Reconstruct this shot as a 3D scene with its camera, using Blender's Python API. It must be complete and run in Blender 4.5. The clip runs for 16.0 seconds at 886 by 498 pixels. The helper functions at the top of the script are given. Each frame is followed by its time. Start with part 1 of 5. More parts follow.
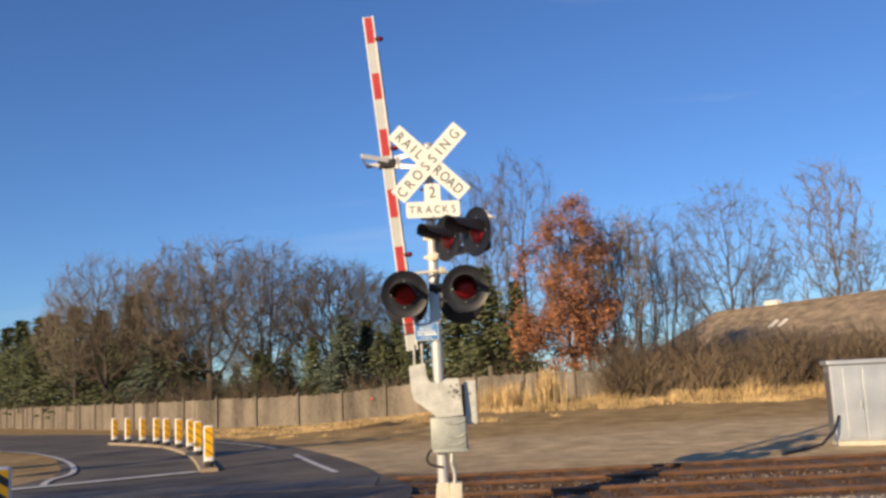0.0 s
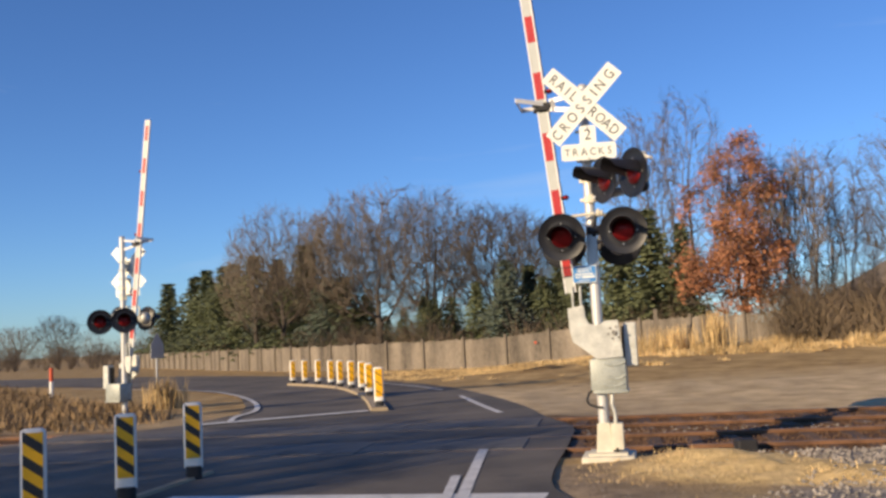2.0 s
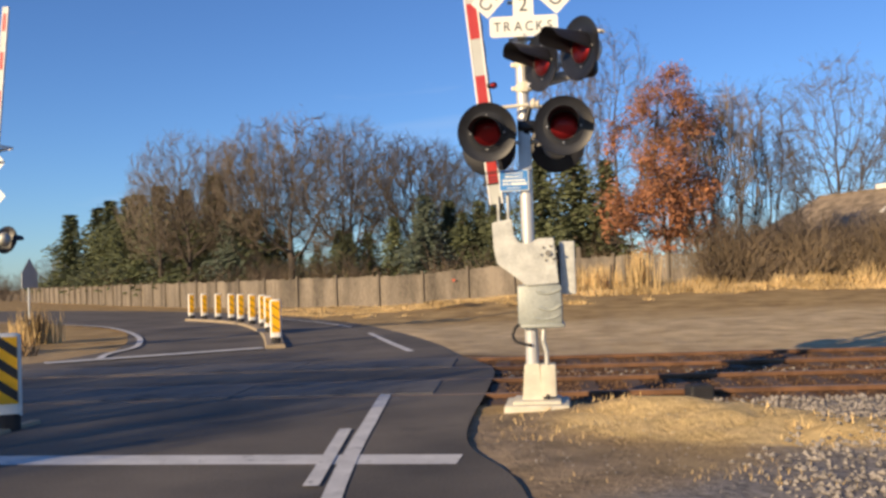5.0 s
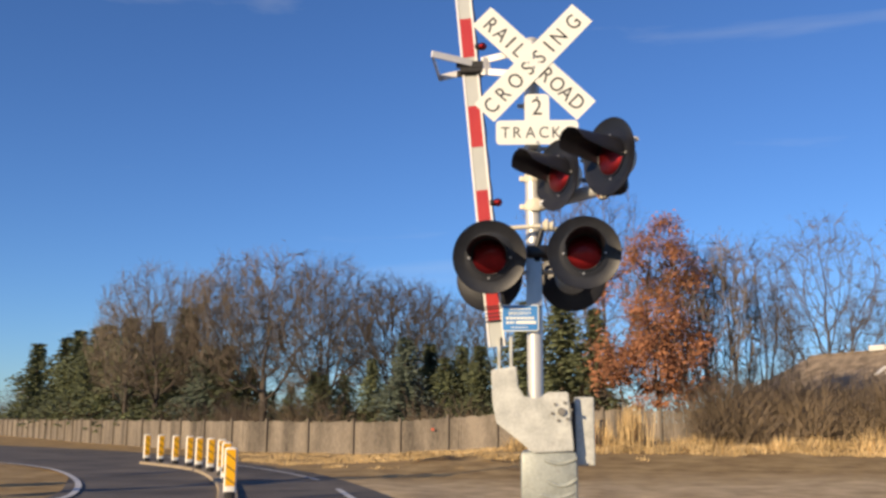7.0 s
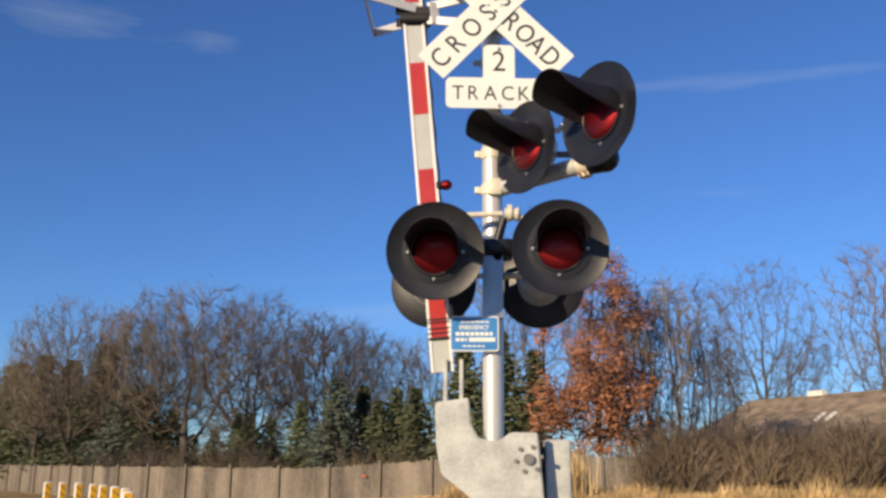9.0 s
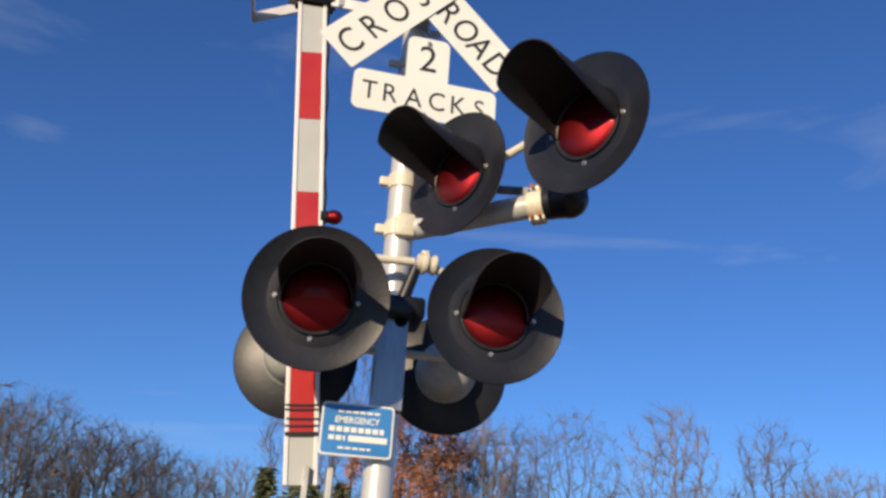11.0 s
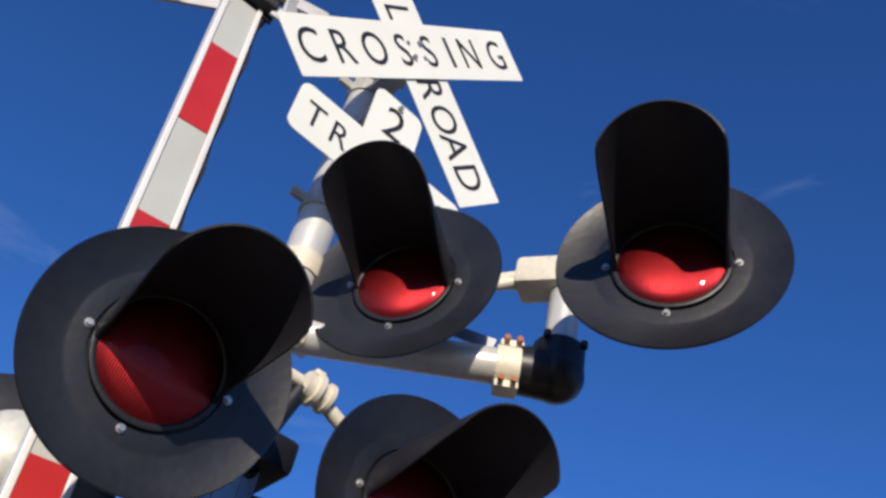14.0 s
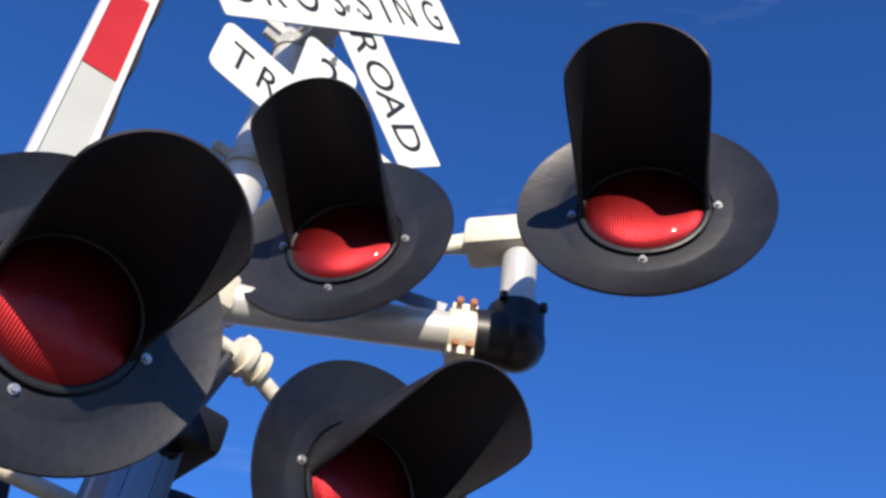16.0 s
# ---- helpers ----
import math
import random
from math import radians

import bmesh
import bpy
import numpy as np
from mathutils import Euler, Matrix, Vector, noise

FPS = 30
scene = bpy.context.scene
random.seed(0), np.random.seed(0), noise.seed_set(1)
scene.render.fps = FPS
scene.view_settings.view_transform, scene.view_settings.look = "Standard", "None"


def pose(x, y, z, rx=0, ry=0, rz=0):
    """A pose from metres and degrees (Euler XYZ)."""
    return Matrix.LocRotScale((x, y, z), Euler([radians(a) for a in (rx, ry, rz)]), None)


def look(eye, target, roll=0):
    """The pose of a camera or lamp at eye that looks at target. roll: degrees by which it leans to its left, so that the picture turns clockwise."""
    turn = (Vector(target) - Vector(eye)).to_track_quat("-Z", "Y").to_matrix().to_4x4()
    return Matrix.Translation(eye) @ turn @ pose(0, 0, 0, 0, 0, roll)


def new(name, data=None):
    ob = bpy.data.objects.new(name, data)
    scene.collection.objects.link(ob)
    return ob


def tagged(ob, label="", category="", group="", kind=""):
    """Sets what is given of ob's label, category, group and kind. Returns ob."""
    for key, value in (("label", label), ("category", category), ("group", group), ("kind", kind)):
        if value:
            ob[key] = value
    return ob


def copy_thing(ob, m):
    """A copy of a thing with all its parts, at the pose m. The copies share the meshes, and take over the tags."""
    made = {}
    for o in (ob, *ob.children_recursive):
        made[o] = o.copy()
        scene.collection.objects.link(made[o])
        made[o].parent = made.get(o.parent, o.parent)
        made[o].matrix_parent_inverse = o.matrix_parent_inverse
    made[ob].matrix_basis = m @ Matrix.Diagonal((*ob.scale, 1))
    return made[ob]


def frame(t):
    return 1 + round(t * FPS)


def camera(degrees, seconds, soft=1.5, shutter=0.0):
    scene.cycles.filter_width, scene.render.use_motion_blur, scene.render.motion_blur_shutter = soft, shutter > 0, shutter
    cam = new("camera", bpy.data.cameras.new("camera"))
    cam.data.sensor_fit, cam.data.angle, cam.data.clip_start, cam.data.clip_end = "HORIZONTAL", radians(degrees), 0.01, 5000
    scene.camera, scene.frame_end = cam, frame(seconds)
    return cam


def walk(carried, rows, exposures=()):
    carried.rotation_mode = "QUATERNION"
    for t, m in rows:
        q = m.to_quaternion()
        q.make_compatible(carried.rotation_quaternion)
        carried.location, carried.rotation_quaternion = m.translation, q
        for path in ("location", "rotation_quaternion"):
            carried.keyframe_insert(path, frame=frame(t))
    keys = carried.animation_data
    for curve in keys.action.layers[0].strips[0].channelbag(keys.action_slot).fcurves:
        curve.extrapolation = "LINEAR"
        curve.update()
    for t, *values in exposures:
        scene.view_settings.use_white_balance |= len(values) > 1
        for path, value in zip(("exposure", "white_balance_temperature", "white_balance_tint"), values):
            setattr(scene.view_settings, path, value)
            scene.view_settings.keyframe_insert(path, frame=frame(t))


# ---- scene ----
cam = camera(51.1, 16.0, soft=2.9)
PATH = [
    (0, (0.568, -11.812, 1.624), (0.496, -9.834, 1.914), -2.8),
    (0.5, (0.638, -11.915, 1.624), (0.509, -9.951, 1.977), -2.5),
    (1, (0.649, -11.935, 1.626), (0.44, -9.982, 2.001), -2.1),
    (1.5, (0.66, -11.934, 1.624), (0.373, -9.976, 1.919), -2.2),
    (2, (0.653, -11.932, 1.591), (0.228, -9.987, 1.781), -2.9),
    (2.5, (0.62, -11.828, 1.557), (0.118, -9.899, 1.72), -2.4),
    (3, (0.48, -11.464, 1.513), (0.105, -9.503, 1.639), -3.0),
    (3.2, (0.47, -11.245, 1.485), (0.162, -9.271, 1.579), -3.9),
    (5.3, (0.337, -9.218, 1.356), (0.094, -7.234, 1.411), -1.3),
    (5.5, (0.272, -9.008, 1.378), (0.065, -7.025, 1.524), -1.4),
    (6, (0.282, -8.638, 1.394), (0.079, -6.68, 1.746), -1.7),
    (6.5, (0.171, -8.128, 1.451), (-0.111, -6.181, 1.813), 0.5),
    (7, (0.087, -7.69, 1.463), (-0.13, -5.736, 1.829), 0.3),
    (7.5, (0.095, -7.208, 1.468), (-0.142, -5.265, 1.878), -0.1),
    (8, (-0.003, -6.65, 1.504), (-0.188, -4.711, 1.958), 1.2),
    (8.2, (-0.017, -6.48, 1.489), (-0.165, -4.542, 1.962), 1.1),
    (10.3, (-0.325, -4.544, 1.559), (-0.3, -2.59, 1.987), -0.6),
    (10.5, (-0.371, -4.336, 1.606), (-0.227, -2.398, 2.077), -1.1),
    (11, (-0.418, -3.962, 1.592), (-0.127, -2.128, 2.334), 3.8),
    (11.5, (-0.533, -3.603, 1.632), (-0.089, -1.857, 2.501), 8.6),
    (12, (-0.673, -3.261, 1.692), (-0.09, -1.623, 2.68), 13.0),
    (12.5, (-0.674, -2.929, 1.699), (-0.041, -1.426, 2.857), 17.0),
    (13, (-0.742, -2.558, 1.724), (-0.059, -1.123, 2.938), 16.2),
    (13.5, (-0.751, -2.301, 1.713), (-0.06, -0.956, 3.022), 16.1),
    (14, (-0.761, -2.115, 1.72), (-0.015, -0.838, 3.066), 14.4),
    (14.5, (-0.72, -1.97, 1.733), (0.076, -0.752, 3.104), 13.8),
    (15, (-0.602, -1.89, 1.734), (0.201, -0.711, 3.136), 13.3),
    (15.5, (-0.603, -1.814, 1.767), (0.237, -0.66, 3.167), 11.2),
    (16, (-0.636, -1.809, 1.766), (0.231, -0.678, 3.17), 8.8),
]
walk(cam, [(t, look(eye, target, roll)) for t, eye, target, roll in PATH],
     exposures=[(0, 0.22, 7900, 10), (0.5, -0.12, 7500, 10), (1.0, -0.08, 7500, 10), (2.2, 0.36, 7700, 10), (5.5, 0.34, 8000, 10), (8, 0.16, 7300, 10), (10.5, 0.10, 7100, 10), (12.5, -0.14, 6300, 10), (14, 0.10, 6000, 10), (16, 0.54, 5900, 10)])

# ---------- world, sun ----------
SUN_AZ = radians(35)      # sun stands behind the start of the walk, to its left
SUN_EL = radians(17)
world = bpy.data.worlds.new("world")
scene.world = world
world.use_nodes = True
wn, wl = world.node_tree.nodes, world.node_tree.links
bg = wn["Background"]
sky = wn.new("ShaderNodeTexSky")
sky.sky_type = "NISHITA"
sky.sun_disc = False
sky.sun_elevation = SUN_EL
sky.sun_rotation = radians(180) + SUN_AZ
sky.air_density, sky.dust_density, sky.ozone_density = 0.9, 0.2, 4.0
tc = wn.new("ShaderNodeTexCoord")
mp = wn.new("ShaderNodeMapping")
mp.inputs["Scale"].default_value = (1.2, 1.2, 6.0)
cn = wn.new("ShaderNodeTexNoise")
cn.inputs["Scale"].default_value = 1.7
cn.inputs["Detail"].default_value = 7
cn.inputs["Roughness"].default_value = 0.55
cn.inputs["Distortion"].default_value = 0.5
cr = wn.new("ShaderNodeValToRGB")
cr.color_ramp.elements[0].position, cr.color_ramp.elements[1].position = 0.60, 0.95
cr.color_ramp.elements[1].color = (0.42, 0.42, 0.42, 1)
mx = wn.new("ShaderNodeMix")
mx.data_type = "RGBA"
mx.inputs[7].default_value = (6.0, 6.6, 7.2, 1)
wl.new(tc.outputs["Generated"], mp.inputs["Vector"])
wl.new(mp.outputs["Vector"], cn.inputs["Vector"])
wl.new(cn.outputs["Fac"], cr.inputs["Fac"])
wl.new(cr.outputs["Color"], mx.inputs[0])
hs = wn.new("ShaderNodeHueSaturation")
hs.inputs["Saturation"].default_value = 1.05
wl.new(sky.outputs["Color"], hs.inputs["Color"])
tint = wn.new("ShaderNodeMix")
tint.data_type, tint.blend_type = "RGBA", "MULTIPLY"
tint.inputs[0].default_value = 1.0
tint.inputs[7].default_value = (0.66, 0.93, 1.36, 1)
wl.new(hs.outputs["Color"], tint.inputs[6])
wl.new(tint.outputs[2], mx.inputs[6])
wl.new(mx.outputs[2], bg.inputs["Color"])
bg.inputs["Strength"].default_value = 0.102
sun = new("sun", bpy.data.lights.new("sun", "SUN"))
sun.data.energy, sun.data.angle, sun.data.color = 5.0, radians(0.55), (1.0, 0.82, 0.60)
to_sun = Vector((-math.sin(SUN_AZ) * math.cos(SUN_EL), -math.cos(SUN_AZ) * math.cos(SUN_EL), math.sin(SUN_EL)))
sun.matrix_world = look(to_sun * 50, (0, 0, 0))
scene.view_settings.exposure = 0.0


# ---------- materials ----------
def material(name, color, rough=0.6, metal=0.0, var=0.25, scale=3.0, fine=40.0, bump=0.15, second=None, streak=1.0,
             spec=0.5, rand=0.0, dirt=None, coords="Object", bumpd=0.01):
    """A surface with two scales of variation, a fine relief and, if given, stains of a second colour."""
    m = bpy.data.materials.new(name)
    m.use_nodes = True
    n, l = m.node_tree.nodes, m.node_tree.links
    b = n["Principled BSDF"]
    b.inputs["Roughness"].default_value = rough
    b.inputs["Metallic"].default_value = metal
    b.inputs["Specular IOR Level"].default_value = spec
    c = n.new("ShaderNodeTexCoord")
    mapping = n.new("ShaderNodeMapping")
    mapping.inputs["Scale"].default_value = (1, 1, 1 / streak)
    l.new(c.outputs[coords], mapping.inputs["Vector"])
    a = n.new("ShaderNodeTexNoise")
    a.inputs["Scale"].default_value, a.inputs["Detail"].default_value = scale, 5
    f = n.new("ShaderNodeTexNoise")
    f.inputs["Scale"].default_value, f.inputs["Detail"].default_value = fine, 4
    for t in (a, f):
        l.new(mapping.outputs["Vector"], t.inputs["Vector"])
    add = n.new("ShaderNodeMath")
    add.operation = "MULTIPLY_ADD"
    add.inputs[1].default_value = 0.6
    l.new(f.outputs["Fac"], add.inputs[0])
    l.new(a.outputs["Fac"], add.inputs[2])
    ramp = n.new("ShaderNodeValToRGB")
    e = ramp.color_ramp.elements
    e[0].position, e[1].position = 0.55, 1.05
    s = second or color
    e[0].color = (*[max(0, v * (1 - var)) for v in color], 1)
    e[1].color = (*[min(1, v * (1 + var)) for v in s], 1)
    l.new(add.outputs[0], ramp.inputs["Fac"])
    out = ramp.outputs["Color"]
    if rand:
        info = n.new("ShaderNodeObjectInfo")
        hsv = n.new("ShaderNodeHueSaturation")
        mr = n.new("ShaderNodeMapRange")
        mr.inputs["To Min"].default_value, mr.inputs["To Max"].default_value = 1 - rand, 1 + rand
        l.new(info.outputs["Random"], mr.inputs["Value"])
        l.new(mr.outputs[0], hsv.inputs["Value"])
        l.new(out, hsv.inputs["Color"])
        out = hsv.outputs["Color"]
    if dirt:
        d = n.new("ShaderNodeTexNoise")
        d.inputs["Scale"].default_value, d.inputs["Detail"].default_value = dirt[1], 8
        d.inputs["Roughness"].default_value = 0.7
        l.new(mapping.outputs["Vector"], d.inputs["Vector"])
        dr = n.new("ShaderNodeValToRGB")
        dr.color_ramp.elements[0].position, dr.color_ramp.elements[1].position = dirt[2], dirt[2] + 0.14
        l.new(d.outputs["Fac"], dr.inputs["Fac"])
        mix = n.new("ShaderNodeMix")
        mix.data_type = "RGBA"
        mix.inputs[7].default_value = (*dirt[0], 1)
        l.new(dr.outputs["Color"], mix.inputs[0])
        l.new(out, mix.inputs[6])
        out = mix.outputs[2]
    l.new(out, b.inputs["Base Color"])
    rr = n.new("ShaderNodeMapRange")
    rr.inputs["To Min"].default_value, rr.inputs["To Max"].default_value = max(0.03, rough - 0.12), min(1, rough + 0.12)
    l.new(a.outputs["Fac"], rr.inputs["Value"])
    l.new(rr.outputs[0], b.inputs["Roughness"])
    if bump:
        bp = n.new("ShaderNodeBump")
        bp.inputs["Strength"].default_value, bp.inputs["Distance"].default_value = bump, bumpd
        l.new(f.outputs["Fac"], bp.inputs["Height"])
        l.new(bp.outputs["Normal"], b.inputs["Normal"])
    return m


M = {}
M["mast"] = material("mast_paint", (0.57, 0.57, 0.55), 0.38, 0.25, 0.08, 2, 60, 0.06, streak=4, dirt=((0.38, 0.36, 0.33), 5, 0.62))
M["galv"] = material("galvanised_steel", (0.45, 0.46, 0.425), 0.5, 0.2, 0.22, 7, 45, 0.08, dirt=((0.34, 0.34, 0.33), 9, 0.58))
M["caseiron"] = material("case_paint", (0.30, 0.325, 0.30), 0.5, 0.15, 0.2, 7, 45, 0.1, dirt=((0.21, 0.21, 0.19), 7, 0.56))
M["alu"] = material("aluminium_plate", (0.30, 0.31, 0.33), 0.34, 0.7, 0.10, 3, 60, 0.05, streak=8)
M["fork"] = material("galvanised_bar", (0.62, 0.62, 0.60), 0.42, 0.25, 0.12, 6, 60, 0.05)
M["cream"] = material("cream_casting", (0.66, 0.62, 0.50), 0.5, 0.05, 0.12, 6, 60, 0.1, dirt=((0.30, 0.25, 0.19), 14, 0.6))
M["black"] = material("black_enamel", (0.0095, 0.0105, 0.0145), 0.40, 0.0, 0.35, 4, 50, 0.06, dirt=((0.020, 0.020, 0.022), 9, 0.62), spec=0.38)
M["hood"] = material("hood_black", (0.017, 0.017, 0.022), 0.5, 0.0, 0.3, 4, 50, 0.06, dirt=((0.035, 0.035, 0.036), 7, 0.68), spec=0.25)
M["rubber"] = material("black_rubber", (0.016, 0.016, 0.018), 0.75, 0.0, 0.3, 6, 60, 0.2)
M["signwhite"] = material("sign_sheeting", (0.75, 0.77, 0.70), 0.42, 0.0, 0.04, 3, 300, 0.02, dirt=((0.62, 0.60, 0.53), 4, 0.66))
M["signblack"] = material("sign_lettering", (0.018, 0.018, 0.02), 0.45, 0.0, 0.1, 5, 80, 0.0)
M["signblue"] = material("blue_sheeting", (0.03, 0.20, 0.50), 0.4, 0.0, 0.1, 6, 80, 0.02)
M["red"] = material("red_sheeting", (0.42, 0.016, 0.018), 0.40, 0.0, 0.08, 5, 200, 0.03)
M["armgrey"] = material("grey_white_sheeting", (0.44, 0.46, 0.435), 0.42, 0.0, 0.06, 4, 200, 0.03, dirt=((0.42, 0.40, 0.36), 6, 0.66))
M["armedge"] = material("arm_edge", (0.72, 0.72, 0.70), 0.45, 0.1, 0.06, 4, 100, 0.03)
M["concrete"] = material("foundation_concrete", (0.56, 0.53, 0.43), 0.85, 0.0, 0.14, 5, 70, 0.5, dirt=((0.42, 0.37, 0.28), 6, 0.6))
M["bolt"] = material("bolt_steel", (0.42, 0.42, 0.42), 0.4, 0.8, 0.2, 30, 200, 0.1)
M["shaftbolt"] = material("weathered_bolt", (0.19, 0.185, 0.17), 0.6, 0.4, 0.2, 30, 200, 0.1)
M["rustbolt"] = material("rusted_bolt", (0.30, 0.12, 0.05), 0.7, 0.3, 0.3, 30, 200, 0.2)
M["asphalt"] = material("asphalt", (0.060, 0.052, 0.043), 0.85, 0.0, 0.4, 0.5, 60, 0.6, second=(0.118, 0.102, 0.082), coords="Object", dirt=((0.034, 0.033, 0.032), 0.30, 0.56))
M["panel"] = material("crossing_panel", (0.135, 0.125, 0.112), 0.85, 0.0, 0.3, 1.0, 50, 0.5, rand=0.06, dirt=((0.06, 0.057, 0.052), 0.9, 0.50))
M["roadwhite"] = material("road_paint", (0.55, 0.55, 0.53), 0.7, 0.0, 0.15, 4, 60, 0.4, dirt=((0.14, 0.14, 0.135), 5, 0.58))
M["kerb"] = material("kerb_stone", (0.33, 0.26, 0.17), 0.85, 0.0, 0.2, 2, 60, 0.4)
M["rail"] = material("rusted_rail", (0.10, 0.046, 0.022), 0.8, 0.05, 0.35, 3, 60, 0.3, second=(0.145, 0.07, 0.035))
M["railtop"] = material("worn_rail_head", (0.20, 0.15, 0.12), 0.5, 0.4, 0.2, 3, 60, 0.1)
M["sleeper"] = material("sleeper_wood", (0.085, 0.052, 0.033), 0.9, 0.0, 0.35, 3, 50, 0.6, rand=0.2)
M["ballast"] = material("rusty_ballast", (0.085, 0.044, 0.022), 0.9, 0.0, 0.45, 2.5, 40, 0.5, second=(0.13, 0.072, 0.038))
M["stone"] = material("ballast_stone", (0.17, 0.16, 0.152), 0.9, 0.0, 0.5, 6.0, 40, 0.5, second=(0.27, 0.24, 0.205))
M["yellow"] = material("yellow_sheeting", (0.80, 0.41, 0.010), 0.45, 0.0, 0.08, 5, 100, 0.03, dirt=((0.45, 0.22, 0.02), 7, 0.64))
M["panelwhite"] = material("white_plastic", (0.74, 0.72, 0.66), 0.5, 0.0, 0.1, 5, 100, 0.05, dirt=((0.42, 0.38, 0.32), 6, 0.62))
M["fence"] = material("weathered_fence_wood", (0.105, 0.087, 0.068), 0.85, 0.0, 0.45, 1.2, 30, 0.5, second=(0.20, 0.168, 0.13), streak=6)
M["post"] = material("weathered_post_wood", (0.155, 0.13, 0.10), 0.85, 0.0, 0.25, 2, 30, 0.4, streak=6)
M["case"] = material("aluminium_case", (0.50, 0.53, 0.54), 0.38, 0.6, 0.08, 2, 50, 0.05)
# darker copy of the case metal: shade of the cabinet's left side in its colour
M["caseshade"] = material("shaded_case_side", (0.20, 0.20, 0.21), 0.45, 0.4, 0.15, 2, 50, 0.05)
M["signback"] = material("sign_back", (0.34, 0.36, 0.38), 0.45, 0.5, 0.1, 3, 50, 0.05)
M["orange"] = material("orange_marker", (0.55, 0.08, 0.03), 0.5, 0.0, 0.1, 5, 60, 0.03)
M["bark"] = material("bark", (0.050, 0.040, 0.032), 0.95, 0.0, 0.3, 3, 20, 0.8, second=(0.090, 0.073, 0.058), streak=4, rand=0.25)
M["twig"] = material("twigs", (0.088, 0.070, 0.052), 0.95, 0.0, 0.25, 1.0, 10, 0.0, second=(0.150, 0.120, 0.090), rand=0.25)
M["needle"] = material("needles", (0.072, 0.092, 0.046), 0.85, 0.0, 0.45, 1.1, 9, 0.0, second=(0.13, 0.15, 0.08), rand=0.3)
M["needleblue"] = material("blue_needles", (0.10, 0.135, 0.10), 0.85, 0.0, 0.4, 1.1, 9, 0.0, second=(0.16, 0.20, 0.155), rand=0.25)
M["oakleaf"] = material("dead_oak_leaves", (0.18, 0.066, 0.031), 0.8, 0.0, 0.45, 0.9, 9, 0.0, second=(0.35, 0.148, 0.07))
M["shrub"] = material("brush_twigs", (0.105, 0.078, 0.052), 0.95, 0.0, 0.35, 0.5, 8, 0.0, second=(0.175, 0.132, 0.088))
M["straw"] = material("dry_grass_blades", (0.40, 0.27, 0.12), 0.85, 0.0, 0.45, 0.6, 8, 0.0, second=(0.58, 0.42, 0.21))
M["fieldstraw"] = material("field_grass_blades", (0.125, 0.084, 0.046), 0.9, 0.0, 0.45, 0.6, 8, 0.0, second=(0.22, 0.15, 0.08))
# amber mixes thin black striping with shading painted on the yellow face
M["shadestripe"] = material("shade_stripe", (0.20, 0.11, 0.02), 0.5, 0.0, 0.2, 5, 80, 0.0)
M["shingle"] = material("brown_shingles", (0.17, 0.13, 0.088), 0.9, 0.0, 0.35, 1.4, 14, 0.5, second=(0.265, 0.205, 0.142), streak=0.5)
M["housewall"] = material("tan_clapboard", (0.34, 0.27, 0.19), 0.8, 0.0, 0.2, 1.0, 20, 0.3, streak=0.2)
M["darkpane"] = material("window_pane", (0.03, 0.035, 0.04), 0.12, 0.0, 0.2, 2, 20, 0.0)
M["pole"] = material("pole_wood", (0.13, 0.10, 0.08), 0.9, 0.0, 0.3, 2, 30, 0.4, streak=8)


def lens_material():
    m = bpy.data.materials.new("red_lens")
    m.use_nodes = True
    n, l = m.node_tree.nodes, m.node_tree.links
    b = n["Principled BSDF"]
    b.inputs["Base Color"].default_value = (0.22, 0.013, 0.016, 1)
    b.inputs["Metallic"].default_value = 0.96
    b.inputs["Roughness"].default_value = 0.40
    b.inputs["Coat Weight"].default_value = 0.15
    b.inputs["Coat Roughness"].default_value = 0.06
    c = n.new("ShaderNodeTexCoord")
    w = n.new("ShaderNodeTexWave")
    w.inputs["Scale"].default_value = 52
    w.bands_direction = "X"
    nz = n.new("ShaderNodeTexNoise")
    nz.inputs["Scale"].default_value = 30
    l.new(c.outputs["Object"], w.inputs["Vector"])
    l.new(c.outputs["Object"], nz.inputs["Vector"])
    ad = n.new("ShaderNodeMath")
    ad.operation = "MULTIPLY_ADD"
    ad.inputs[1].default_value = 0.3
    l.new(nz.outputs["Fac"], ad.inputs[0])
    l.new(w.outputs["Fac"], ad.inputs[2])
    bp = n.new("ShaderNodeBump")
    bp.inputs["Strength"].default_value, bp.inputs["Distance"].default_value = 0.4, 0.002
    l.new(ad.outputs[0], bp.inputs["Height"])
    l.new(bp.outputs["Normal"], b.inputs["Normal"])
    return m


M["lens"] = lens_material()


